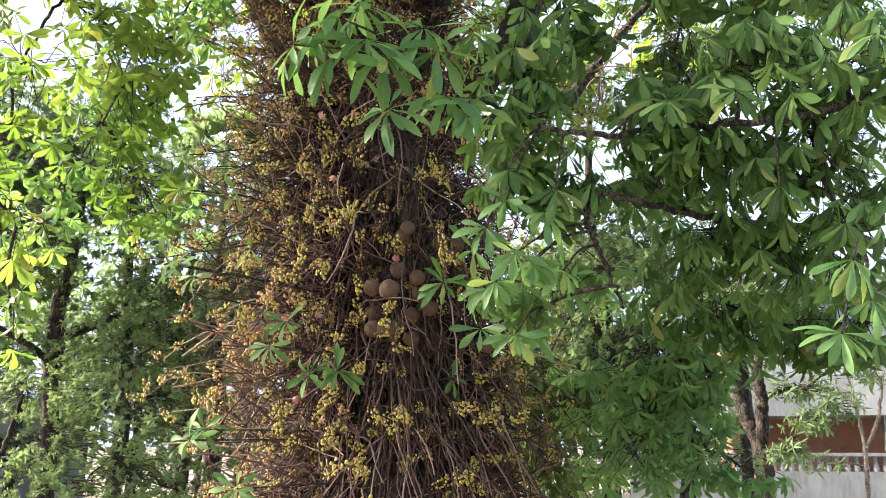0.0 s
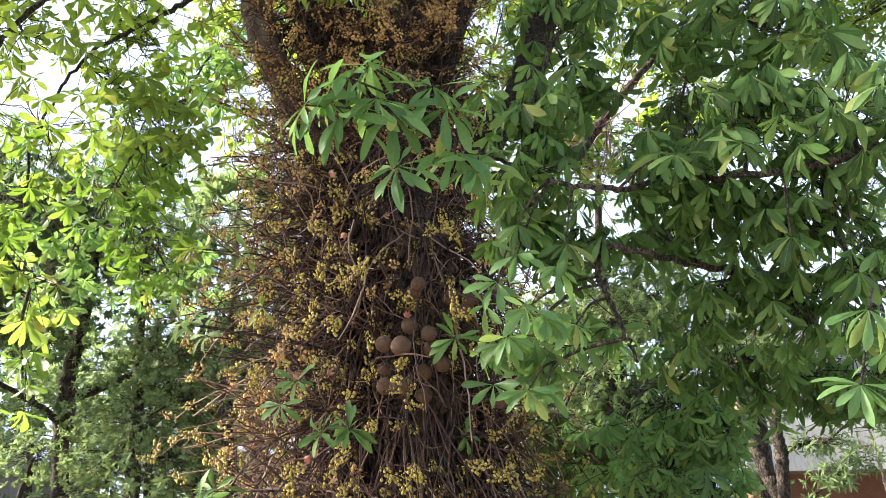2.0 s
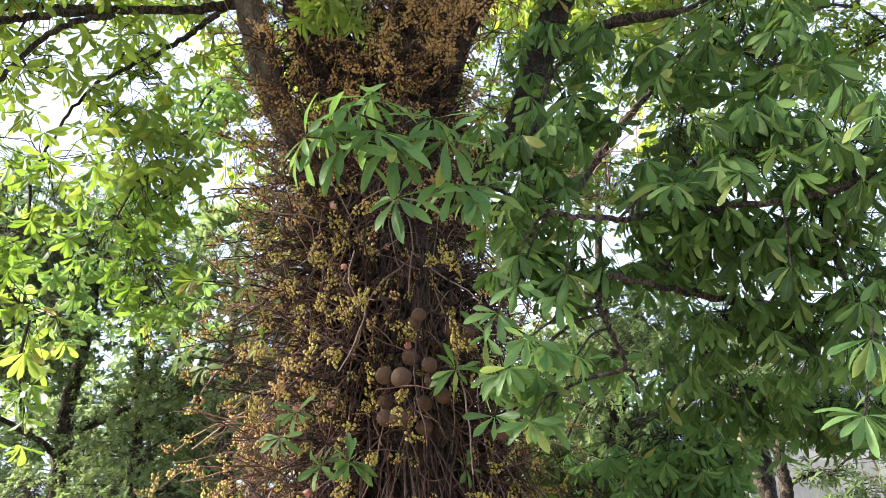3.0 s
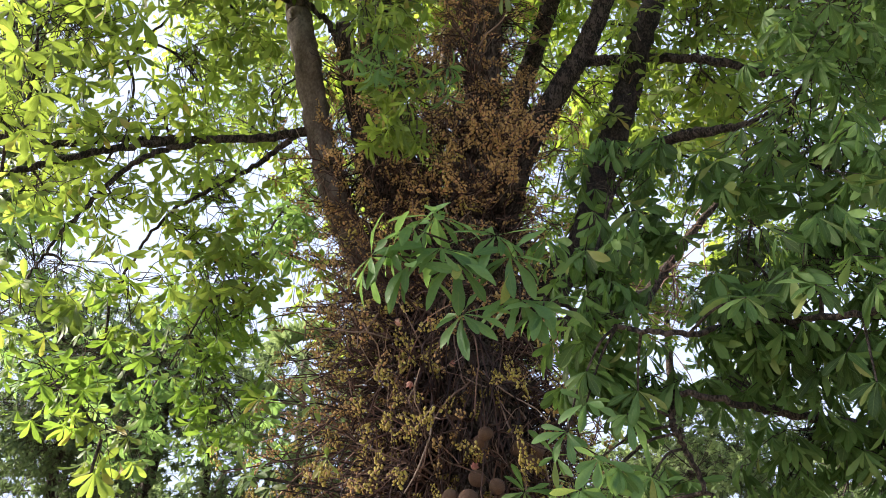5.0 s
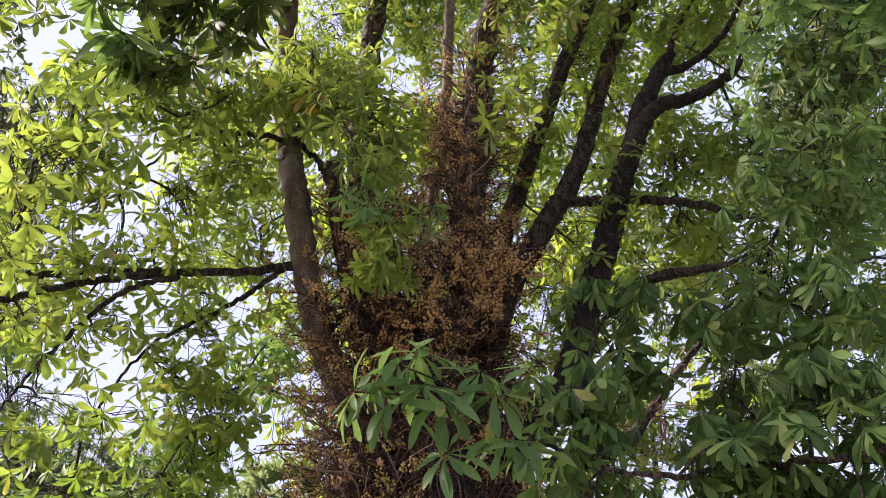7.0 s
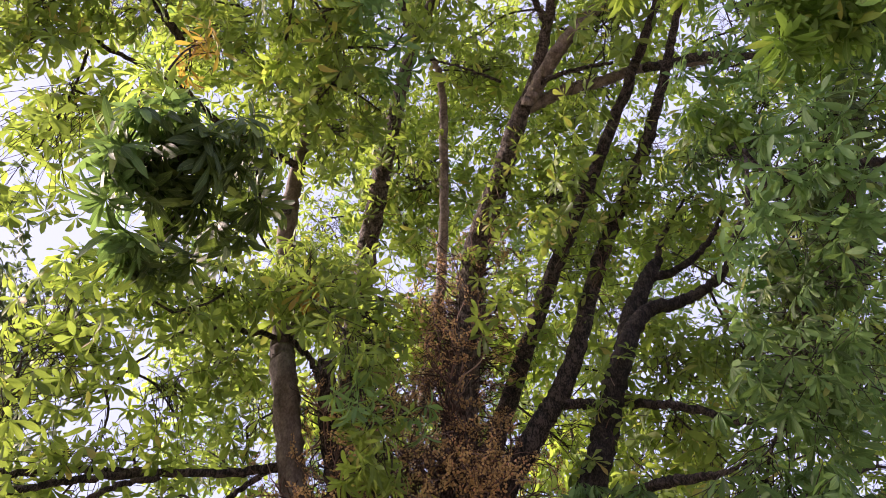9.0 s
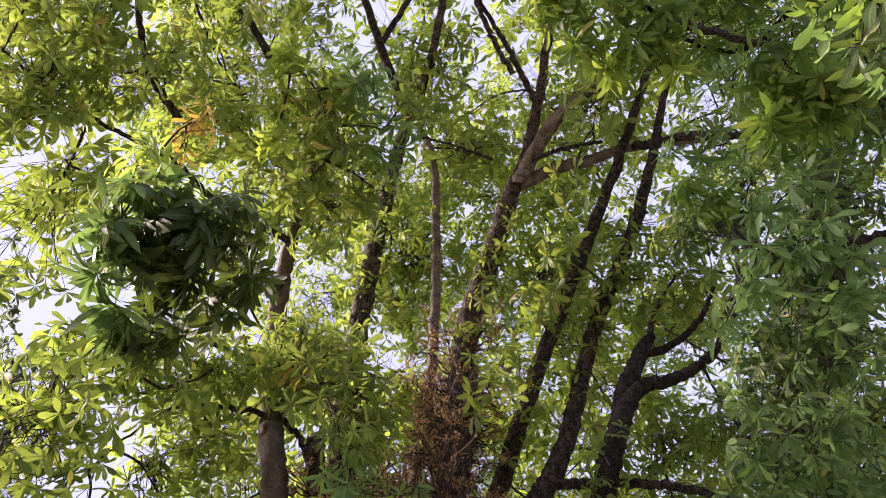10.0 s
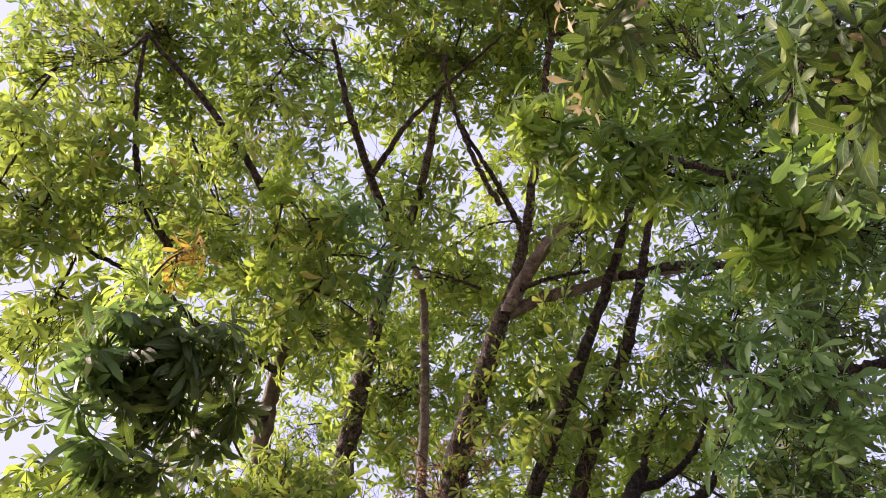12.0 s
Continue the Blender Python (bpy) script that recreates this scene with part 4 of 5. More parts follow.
for _ in range(60):
    c = np.array((1.59, 8.54, 5.68)) + rng.normal(0, 0.35, 3)
    tube(stalks, grow(c, rng.normal(0, 1, 3) * (1, 0.5, 0.6), rng.uniform(0.5, 1.2), 0.0, 0.16, 7), (0.009, 0.003), 3)
# long stems hang down the front like a curtain
for _ in range(500):
    a = rng.uniform(-np.pi * 0.98, -0.02)
    z = rng.uniform(1.4, 2.6) if rng.random() < 0.6 else rng.uniform(2.6, 4.8)
    c = CORE[np.argmin(np.abs(CORE[:, 2] - z))]
    out = np.array((math.cos(a), math.sin(a), 0.0))
    path = grow(c + out * rng.uniform(0.46, 0.62), out * rng.uniform(0.1, 0.6) + (0, 0, -0.5), rng.uniform(0.7, 2.2), 0.2, 0.13, 12)
    tube(stalks, path, (rng.uniform(0.006, 0.012), 0.005), 4)
for _ in range(26):
    a = rng.uniform(-np.pi * 0.95, -0.05)
    p = np.array((-0.34, 7.5, rng.uniform(1.0, 2.4))) + np.array((math.cos(a), math.sin(a), 0)) * rng.uniform(0.75, 1.0)
    raceme(p, np.array((math.cos(a), math.sin(a), 0.2)), rng.uniform(0.14, 0.24), buds)
# the fullest bud sprays, out at the ends of strong stalks
for p, k in (((-0.62, 6.26, 1.36), 5), ((-0.36, 6.29, 1.78), 3), ((-0.94, 6.23, 1.67), 3), ((0.26, 6.39, 1.91), 4), ((0.46, 6.48, 1.83), 4), ((-0.99, 6.24, 2.63), 3), ((-0.87, 6.20, 2.95), 3), ((-1.08, 6.17, 3.34), 3), ((-0.79, 6.21, 3.35), 3),
             ((-0.06, 6.25, 3.71), 3), ((0.21, 6.27, 3.95), 3), ((-0.27, 6.29, 1.71), 2), ((0.05, 5.86, 2.88), 3), ((0.17, 6.39, 1.35), 4), ((-0.61, 6.24, 2.16), 2), ((-1.52, 6.27, 2.97), 4), ((-1.60, 6.33, 2.58), 4), ((-1.20, 6.28, 1.81), 3), ((-1.02, 6.26, 3.76), 3), ((-0.41, 6.22, 2.54), 3)):
    for _ in range(k):
        raceme(np.array(p) + rng.normal(0, 0.05, 3), rng.normal(0, 1, 3) + (0, -0.4, 0.3), rng.uniform(0.14, 0.26), buds)
for p, k in (((-0.14, 6.81, 5.98), 5), ((0.10, 6.76, 6.41), 4), ((-0.17, 6.80, 7.34), 4), ((-0.63, 6.67, 5.97), 4), ((-0.40, 6.65, 6.39), 3), ((-0.33, 6.62, 7.98), 4), ((-1.20, 6.41, 6.06), 3), ((-1.22, 6.51, 4.42), 3), ((-0.96, 6.50, 4.01), 4), ((-1.44, 6.67, 4.94), 3), ((-0.08, 6.63, 3.85), 4), ((-1.72, 6.64, 6.45), 3), ((-0.23, 5.82, 5.83), 7), ((-0.14, 5.91, 5.71), 8), ((0.02, 5.79, 5.88), 6), ((-0.04, 6.03, 5.54), 6), ((0.11, 5.97, 5.80), 5), ((-0.59, 6.08, 5.42), 5), ((-0.54, 6.01, 5.52), 4), ((-1.55, 5.83, 5.53), 4), ((-1.17, 5.66, 6.06), 4)):
    for _ in range(k):
        raceme(np.array(p) + rng.normal(0, 0.07, 3), rng.normal(0, 1, 3) + (0, -0.4, 0.5), rng.uniform(0.18, 0.36), dry_buds if p[2] > 5 else buds)
tree.part("stalk_tangle", stalks, STALK, "tangle of brown woody flower stalks", "stuff")
tree.part("dead_tangle", shade_fill, SHADE_STALK, "dark filler stalks standing for shade inside the tangle", "stuff")
tree.part("bud_mass", buds, BUD, "clusters of round yellow-green buds", "stuff")
tree.part("faded_bud_mass", dry_buds, BUD_DRY, "faded brownish bud clusters", "stuff")


def fruit_mesh():
    bm = bmesh.new()
    bmesh.ops.create_uvsphere(bm, u_segments=24, v_segments=16, radius=1)
    for v in bm.verts:
        n = noise.noise(v.co * 1.7) * 0.03
        v.co *= 1 + n
        if v.co.z < -0.86:
            v.co.z = -0.9 + (v.co.z + 0.9) * -0.6
    for f in bm.faces:
        f.smooth = True
    me = bpy.data.meshes.new("fruit")
    bm.to_mesh(me)
    me.materials.append(FRUIT)
    return me


FRUIT_MESH = fruit_mesh()
for k, (p, r) in enumerate((
    ((-0.42, 6.43, 2.79), 0.082), ((-0.56, 6.51, 2.82), 0.07), ((-0.44, 6.47, 2.49), 0.074), ((-0.55, 6.56, 2.50), 0.07), ((-0.29, 6.47, 3.32), 0.062),
    ((-0.33, 6.53, 3.27), 0.06), ((-0.18, 6.68, 2.83), 0.08), ((-0.21, 6.56, 2.93), 0.066), ((-0.11, 6.76, 2.71), 0.07), ((-0.26, 6.81, 2.66), 0.07),
    ((-0.26, 6.79, 2.46), 0.07), ((-0.03, 6.75, 3.27), 0.075), ((0.05, 6.77, 3.16), 0.07), ((0.11, 6.80, 3.26), 0.07), ((0.36, 6.79, 2.41), 0.07), ((-0.57, 6.64, 2.65), 0.066), ((-0.37, 6.64, 3.01), 0.07))):
    ob = new("fruit", FRUIT_MESH)
    ob.parent = tree.ob
    turn = Euler((rng.uniform(-0.7, 0.7), rng.uniform(-0.7, 0.7), rng.uniform(0, 6))).to_matrix().to_4x4()
    ob.matrix_basis = Matrix.Translation(Vector(p) - Vector(tree.base) + Vector((0, -0.12 if k < 4 else -0.03, 0))) @ turn @ Matrix.Diagonal((r, r, r * 0.96, 1))
    tagged(ob, "round brown woody fruit")


def flower_mesh():
    s = Soup()
    for k in range(6):
        a = k * math.pi / 3
        v, q, _ = leaf_shape((0, 0.3, 0.7, 1.0), (0.12, 0.36, 0.42, 0.1), -1.4, 0.3, 0)
        m = np.array([(math.cos(a), -math.sin(a), 0), (math.sin(a), math.cos(a), 0), (0, 0, 1)])
        s.add(v @ m.T, q)
    s.add(BALL * 0.25 + (0, 0, 0.12), BALL_Q)
    return s.mesh("flower", PETAL)


FLOWER = flower_mesh()
for p in ((-0.96, 6.15, 2.55), (-0.92, 6.23, 1.78), (-1.22, 6.21, 2.56), (-1.00, 6.21, 4.18), (-0.84, 6.01, 3.62), (-0.38, 6.33, 3.03), (-1.05, 6.20, 1.97), (-1.09, 6.20, 1.95), (-1.07, 6.56, 4.36), (-0.75, 6.57, 4.70), (-0.60, 6.66, 3.99), (-0.53, 6.98, 5.88), (-1.61, 6.78, 4.63)):
    ob = new("flower", FLOWER)
    ob.parent = tree.ob
    ob.matrix_basis = Matrix.Translation(Vector(p) - Vector(tree.base)) @ Euler((rng.uniform(0.6, 2), rng.uniform(-0.8, 0.8), rng.uniform(0, 6))).to_matrix().to_4x4() @ Matrix.Scale(0.03, 4)
    tagged(ob, "pink-red waxy flower")
tree.finish(BARK)

# ---- the neighbouring tree whose boughs reach in from the right ----
near = Plant("broadleaf_tree", (6.4, 4.6, 0), "broad-leaved tree with long boughs of deep green leaves", seed=23)
near.limb("trunk", [(6.4, 4.6, -0.1), (6.35, 4.6, 1.5), (6.2, 4.7, 3.2), (5.9, 4.7, 5.0), (5.6, 4.6, 7.0)], (0.3, 0.24, 0.2, 0.16, 0.08), BARK)
near.limb("bough", [(6.28, 4.65, 2.4), (4.6, 4.85, 3.3), (3.32, 4.92, 3.72), (2.58, 4.44, 3.58), (2.21, 4.43, 3.49), (1.87, 4.59, 3.48), (1.48, 5.10, 3.66), (0.88, 4.68, 3.43), (0.42, 4.96, 3.70), (-0.09, 4.87, 3.93)], (0.07, 0.045, 0.032, 0.028, 0.022, 0.02, 0.018, 0.014, 0.009), BARK)
near.limb("bough", [(6.3, 4.62, 1.9), (4.6, 5.5, 2.7), (3.30, 5.99, 3.09), (2.65, 6.04, 3.23), (1.90, 5.38, 3.10), (1.47, 5.18, 3.12), (0.99, 5.16, 3.22), (0.77, 6.07, 3.47)], (0.07, 0.045, 0.03, 0.026, 0.022, 0.02, 0.012), BARK)
near.limb("bough", [(0.99, 5.17, 3.21), (0.95, 5.22, 3.05), (1.03, 5.26, 2.83), (1.20, 5.40, 2.49)], (0.016, 0.02, 0.018, 0.01), BARK)
near.limb("bough", [(5.9, 4.7, 4.6), (4.6, 3.7, 5.4), (3.4, 3.12, 6.05), (3.00, 3.07, 6.21), (2.79, 3.15, 6.29), (2.45, 3.36, 6.47), (2.10, 3.56, 6.62), (1.84, 4.08, 6.45)], (0.08, 0.065, 0.05, 0.045, 0.032, 0.027, 0.022, 0.01), BARK_SHADED)
near.limb("bough", [(5.6, 4.6, 6.6), (4.3, 2.8, 6.95), (3.4, 1.65, 7.2), (3.06, 1.48, 7.26), (2.59, 1.88, 7.60), (2.11, 2.40, 7.83), (1.42, 2.13, 8.11)], (0.06, 0.035, 0.03, 0.024, 0.012), BARK_SHADED)
near.limb("bough", [(5.6, 4.6, 6.8), (3.9, 2.3, 6.35), (2.8, 1.0, 5.92), (2.35, 0.67, 5.73), (1.65, 0.43, 5.22), (1.17, 0.48, 5.40), (0.72, 0.54, 5.70)], (0.05, 0.04, 0.035, 0.025, 0.012), BARK)
# deep green mass
for c, r, n in (
    ((0.52, 5.15, 3.74), (0.45, 0.4, 0.35), 34), ((0.56, 5.14, 4.23), (0.4, 0.4, 0.3), 26), ((0.77, 5.47, 3.36), (0.4, 0.4, 0.3), 28), ((0.45, 5.37, 3.45), (0.25, 0.3, 0.25), 14),
    ((1.52, 4.96, 3.70), (0.45, 0.4, 0.4), 34), ((1.93, 4.71, 3.93), (0.5, 0.4, 0.4), 40), ((2.28, 4.37, 3.80), (0.5, 0.4, 0.4), 38),
    ((1.87, 5.09, 3.36), (0.5, 0.4, 0.4), 40), ((2.32, 4.82, 3.26), (0.5, 0.4, 0.45), 44), ((1.51, 5.71, 3.48), (0.3, 0.3, 0.25), 16)):
    near.clump(c, r, int(n * 1.15), 0.2 if c[2] < 4.6 else 0.165, LEAF_COOL, FINE, (6, 10), droop=1.2, lift=0.1)
for c, r, n in (
    ((1.89, 5.73, 3.02), (0.5, 0.4, 0.4), 38), ((2.34, 5.38, 2.86), (0.5, 0.4, 0.4), 38), ((2.37, 4.48, 2.74), (0.3, 0.3, 0.3), 16),
    ((1.95, 6.42, 2.69), (0.5, 0.4, 0.35), 34), ((2.46, 6.26, 2.57), (0.45, 0.4, 0.25), 22), ((2.75, 6.40, 2.28), (0.2, 0.2, 0.12), 5), ((2.82, 6.13, 2.44), (0.4, 0.3, 0.2), 20), ((2.93, 5.63, 2.43), (0.25, 0.3, 0.25), 14)):
    near.clump(c, r, int(n * 1.2), 0.185, LEAF_COOL, FINE, (6, 10), droop=1.3, lift=0.0)
for c, r, n in (
    ((1.72, 7.57, 2.2), (0.5, 0.5, 0.28), 34), ((1.97, 7.10, 2.31), (0.45, 0.4, 0.35), 40), ((1.87, 7.36, 1.94), (0.5, 0.4, 0.4), 46), ((2.24, 7.02, 2.25), (0.3, 0.3, 0.25), 22), ((2.33, 7.23, 1.93), (0.18, 0.2, 0.25), 14),
    ((1.75, 7.81, 1.50), (0.55, 0.5, 0.35), 40), ((2.13, 7.30, 1.55), (0.4, 0.3, 0.3), 26), ((2.62, 7.35, 1.39), (0.35, 0.3, 0.15), 14), ((1.30, 8.08, 2.13), (0.4, 0.4, 0.4), 28), ((2.45, 6.51, 2.38), (0.3, 0.3, 0.18), 14)):
    near.clump(c, r, int(n * 1.1), 0.165, LEAF_MID, FINE, droop=1.0, lift=0.1)
for c, r, n in (
    ((1.24, 8.51, 1.88), (0.6, 0.5, 0.6), 40), ((1.06, 8.77, 2.42), (0.5, 0.5, 0.4), 24), ((1.71, 8.89, 3.23), (0.5, 0.5, 0.3), 8), ((1.87, 8.99, 2.13), (0.6, 0.5, 0.5), 30), ((0.85, 8.76, 1.37), (0.5, 0.5, 0.4), 26), ((0.59, 5.80, 2.50), (0.2, 0.2, 0.15), 7), ((0.38, 5.69, 2.68), (0.25, 0.2, 0.15), 9), ((0.91, 5.70, 2.81), (0.2, 0.2, 0.15), 7)):
    near.clump(c, r, int(n * 1.2), 0.2, LEAF_SHADED if n > 9 else LEAF_MID, FINE, droop=0.9, lift=0.2)
for c, r, n in (
    ((0.92, 5.32, 5.04), (0.56, 0.45, 0.20), 28), ((2.30, 4.35, 8.28), (0.56, 0.45, 0.45), 36), ((2.86, 4.30, 7.18), (0.67, 0.56, 0.56), 48), ((2.98, 4.31, 6.39), (0.56, 0.45, 0.45), 36), ((3.11, 3.58, 7.54), (0.56, 0.56, 0.45), 40), ((2.58, 4.89, 6.52), (0.67, 0.56, 0.56), 48), ((2.71, 4.82, 5.72), (0.56, 0.56, 0.45), 38)):
    near.clump(c, r, int(n * 1.15), 0.2 if c[2] < 4.6 else 0.165, (LEAF_COOL, LEAF_SHADED)[n % 8 == 0], FINE, (6, 10), droop=1.2, lift=0.1)
for c, r, n in (((2.17, 4.70, 5.37), (0.56, 0.45, 0.45), 42), ((2.21, 4.23, 5.55), (0.56, 0.45, 0.45), 38)):
    near.clump(c, r, n, 0.165, LEAF_COOL, FINE, droop=1.0, lift=0.1)
for c, r, n in (((1.83, 4.99, 4.78), (0.56, 0.45, 0.45), 38), ((2.16, 4.73, 4.59), (0.45, 0.45, 0.45), 34), ((2.10, 6.95, 4.96), (0.4, 0.4, 0.4), 22), ((2.32, 6.66, 4.44), (0.4, 0.4, 0.35), 20), ((1.88, 7.50, 4.88), (0.3, 0.3, 0.2), 7)):
    near.clump(c, r, n, 0.2, LEAF_COOL if n > 30 else LEAF_SHADED, FINE, droop=0.9, lift=0.3)
for c, r, n in (
    ((2.34, 2.51, 7.00), (0.5, 0.5, 0.4), 40), ((1.72, 2.19, 7.80), (0.6, 0.5, 0.3), 40), ((2.21, 1.70, 7.80), (0.6, 0.5, 0.4), 40), ((2.79, 2.34, 6.61), (0.4, 0.4, 0.4), 30), ((2.49, 1.17, 7.60), (0.6, 0.5, 0.4), 36)):
    near.clump(c, r, int(n * 1.2), 0.17, LEAF_FRESH if n == 40 else LEAF_COOL, FINE, droop=0.7, lift=0.3)
for c, r, n in (((2.13, 2.05, 6.36), (0.35, 0.3, 0.3), 26), ((1.30, 1.73, 8.05), (0.6, 0.5, 0.4), 40), ((1.85, 1.17, 8.25), (0.6, 0.5, 0.4), 36)):
    near.clump(c, r, int(n * 1.2), 0.17, LEAF_FRESH, FINE, droop=0.7, lift=0.3)
for c, r, n in (((1.38, 0.76, 4.39), (0.22, 0.2, 0.2), 13), ((1.34, 0.52, 4.46), (0.2, 0.2, 0.15), 9), ((0.64, 0.64, 5.08), (0.2, 0.2, 0.15), 9)):
    near.clump(c, r, int(n * 1.4), 0.17, LEAF_SHADED, FINE, (5, 9), droop=0.7, lift=-0.1)
for c, r, n in (((0.73, 0.58, 5.18), (0.12, 0.1, 0.06), 5), ((1.46, 0.63, 4.49), (0.08, 0.1, 0.12), 5), ((0.60, 0.89, 5.24), (0.05, 0.05, 0.08), 4)):
    near.clump(c, r, n, 0.13, LEAF_WITHERED, FINE, (2, 4), droop=1.1, lift=-0.2)
for c, r, n in (((1.43, 1.03, 4.39), (0.12, 0.12, 0.12), 7), ((0.77, 0.75, 5.24), (0.12, 0.12, 0.1), 6)):
    near.clump(c, r, n, 0.17, LEAF_SHADED, FINE, (4, 7), droop=0.9, lift=-0.2)
for c, r, n in (((1.82, 3.21, 5.94), (0.16, 0.16, 0.12), 8), ((1.99, 2.97, 5.91), (0.18, 0.16, 0.12), 9), ((1.70, 3.50, 5.90), (0.14, 0.14, 0.12), 6), ((2.14, 2.80, 5.82), (0.16, 0.16, 0.12), 8), ((2.30, 3.05, 5.69), (0.18, 0.16, 0.14), 9), ((2.01, 2.93, 6.31), (0.16, 0.16, 0.12), 7), ((2.20, 2.72, 6.23), (0.16, 0.16, 0.12), 7)):
    near.clump(c, r, n, 0.17, LEAF_MID, FINE, (7, 11), droop=0.7, lift=0.1, stem_r=0.006)
# young leaves on a high bough, with darker whorls and large ageing leaves beside it
near.limb("bough", [(2.32, 2.11, 6.95), (1.56, 1.83, 6.77), (1.22, 1.70, 6.79), (0.73, 1.55, 6.93)], (0.03, 0.022, 0.016, 0.008), BARK)
for c, r, n in (((0.48, 1.53, 6.97), (0.12, 0.14, 0.10), 6), ((0.71, 1.67, 6.90), (0.14, 0.15, 0.12), 8), ((0.80, 1.87, 6.71), (0.14, 0.14, 0.12), 7), ((1.05, 1.67, 6.84), (0.15, 0.17, 0.12), 9), ((1.14, 1.85, 6.65), (0.15, 0.15, 0.12), 9), ((1.33, 1.76, 6.75), (0.14, 0.15, 0.12), 8), ((1.26, 1.98, 6.58), (0.09, 0.10, 0.07), 3), ((0.65, 1.54, 7.05), (0.10, 0.10, 0.09), 4), ((0.55, 1.73, 6.90), (0.10, 0.12, 0.08), 4), ((0.96, 2.00, 6.63), (0.10, 0.12, 0.10), 5)):
    near.clump(c, r, int(n * 1.5), 0.16, (LEAF_LIME, LEAF_FRESH)[n > 6], STRAP, (8, 12), droop=0.8, lift=0.0, stem_r=0.006)
for c, r, n in (((1.84, 1.92, 6.41), (0.10, 0.12, 0.12), 5), ((1.82, 2.06, 6.25), (0.10, 0.12, 0.12), 5), ((1.80, 2.19, 6.08), (0.10, 0.10, 0.10), 4), ((2.01, 1.79, 6.51), (0.12, 0.14, 0.10), 5), ((1.68, 3.20, 7.12), (0.12, 0.12, 0.12), 5), ((1.87, 3.29, 7.01), (0.12, 0.14, 0.14), 6)):
    near.clump(c, r, n, 0.19, LEAF_FRESH, STRAP, (9, 13), droop=0.8, lift=0.2, stem_r=0.006)
for c, r, n in (((2.12, 2.02, 6.25), (0.12, 0.12, 0.10), 6), ((2.21, 2.10, 6.18), (0.12, 0.12, 0.10), 5), ((2.03, 2.14, 6.12), (0.10, 0.10, 0.08), 4)):
    near.clump(c, r, n, 0.19, LEAF_FRESH, STRAP, (10, 14), droop=0.6, lift=0.2, stem_r=0.006)
for c, r, n in (((1.41, 0.98, 4.87), (0.10, 0.10, 0.10), 5), ((1.46, 1.11, 4.70), (0.12, 0.10, 0.12), 6), ((1.50, 0.96, 4.62), (0.12, 0.10, 0.14), 7), ((1.54, 1.18, 4.51), (0.10, 0.10, 0.12), 6), ((1.36, 0.74, 4.96), (0.14, 0.10, 0.10), 6), ((1.42, 0.60, 4.74), (0.14, 0.10, 0.12), 8)):
    near.clump(c, r, int(n * 1.4), 0.125, (LEAF_COOL, LEAF_FRESH)[n % 2], PLAIN, (5, 8), droop=0.9, lift=-0.2, stem_r=0.006)
for c, r, n in (((0.54, 0.57, 5.22), (0.05, 0.05, 0.05), 2), ((0.71, 0.62, 5.18), (0.06, 0.05, 0.05), 3), ((0.61, 0.92, 5.13), (0.04, 0.04, 0.06), 2), ((1.56, 0.99, 4.57), (0.05, 0.05, 0.08), 2)):
    near.clump(c, r, n + 1, 0.13, LEAF_WITHERED, FINE, (2, 4), droop=1.1, lift=-0.2, stem_r=0.005)
for c, r, n in (((0.85, 5.37, 4.58), (0.25, 0.20, 0.20), 10), ((1.09, 5.40, 4.45), (0.25, 0.20, 0.20), 10), ((0.65, 5.57, 4.46), (0.20, 0.20, 0.20), 8)):
    near.clump(c, r, n, 0.18, LEAF_COOL, PLAIN, (7, 11), droop=0.7, lift=0.1, stem_r=0.006)
# the bright rosettes that hang before the trunk
for p, ax, n in (
    ((-0.90, 4.54, 3.96), (-0.8, -0.3, 0.35), 9), ((-0.77, 4.58, 4.05), (-0.6, -0.4, 0.5), 10), ((-0.64, 4.59, 4.17), (-0.4, -0.4, 0.7), 10), ((-0.66, 4.56, 3.90), (-0.5, -0.6, 0.3), 9),
    ((-0.46, 4.58, 4.02), (-0.2, -0.6, 0.5), 10), ((-0.36, 4.63, 3.93), (0.0, -0.7, 0.4), 10), ((-0.51, 4.65, 4.29), (-0.1, -0.3, 0.9), 9), ((-0.12, 4.65, 4.13), (0.2, -0.5, 0.7), 10),
    ((-0.03, 4.63, 3.97), (0.1, -0.6, 0.5), 9), ((-0.34, 4.68, 3.60), (-0.3, -0.6, 0.4), 10), ((0.02, 4.75, 3.72), (0.0, -0.6, 0.6), 11), ((0.16, 4.77, 3.66), (0.2, -0.6, 0.5), 10)):
    near.cluster(p, ax, 0.29, n + 3, LEAF_MID, droop=0.6, spread=(40, 110), slim=0.95)
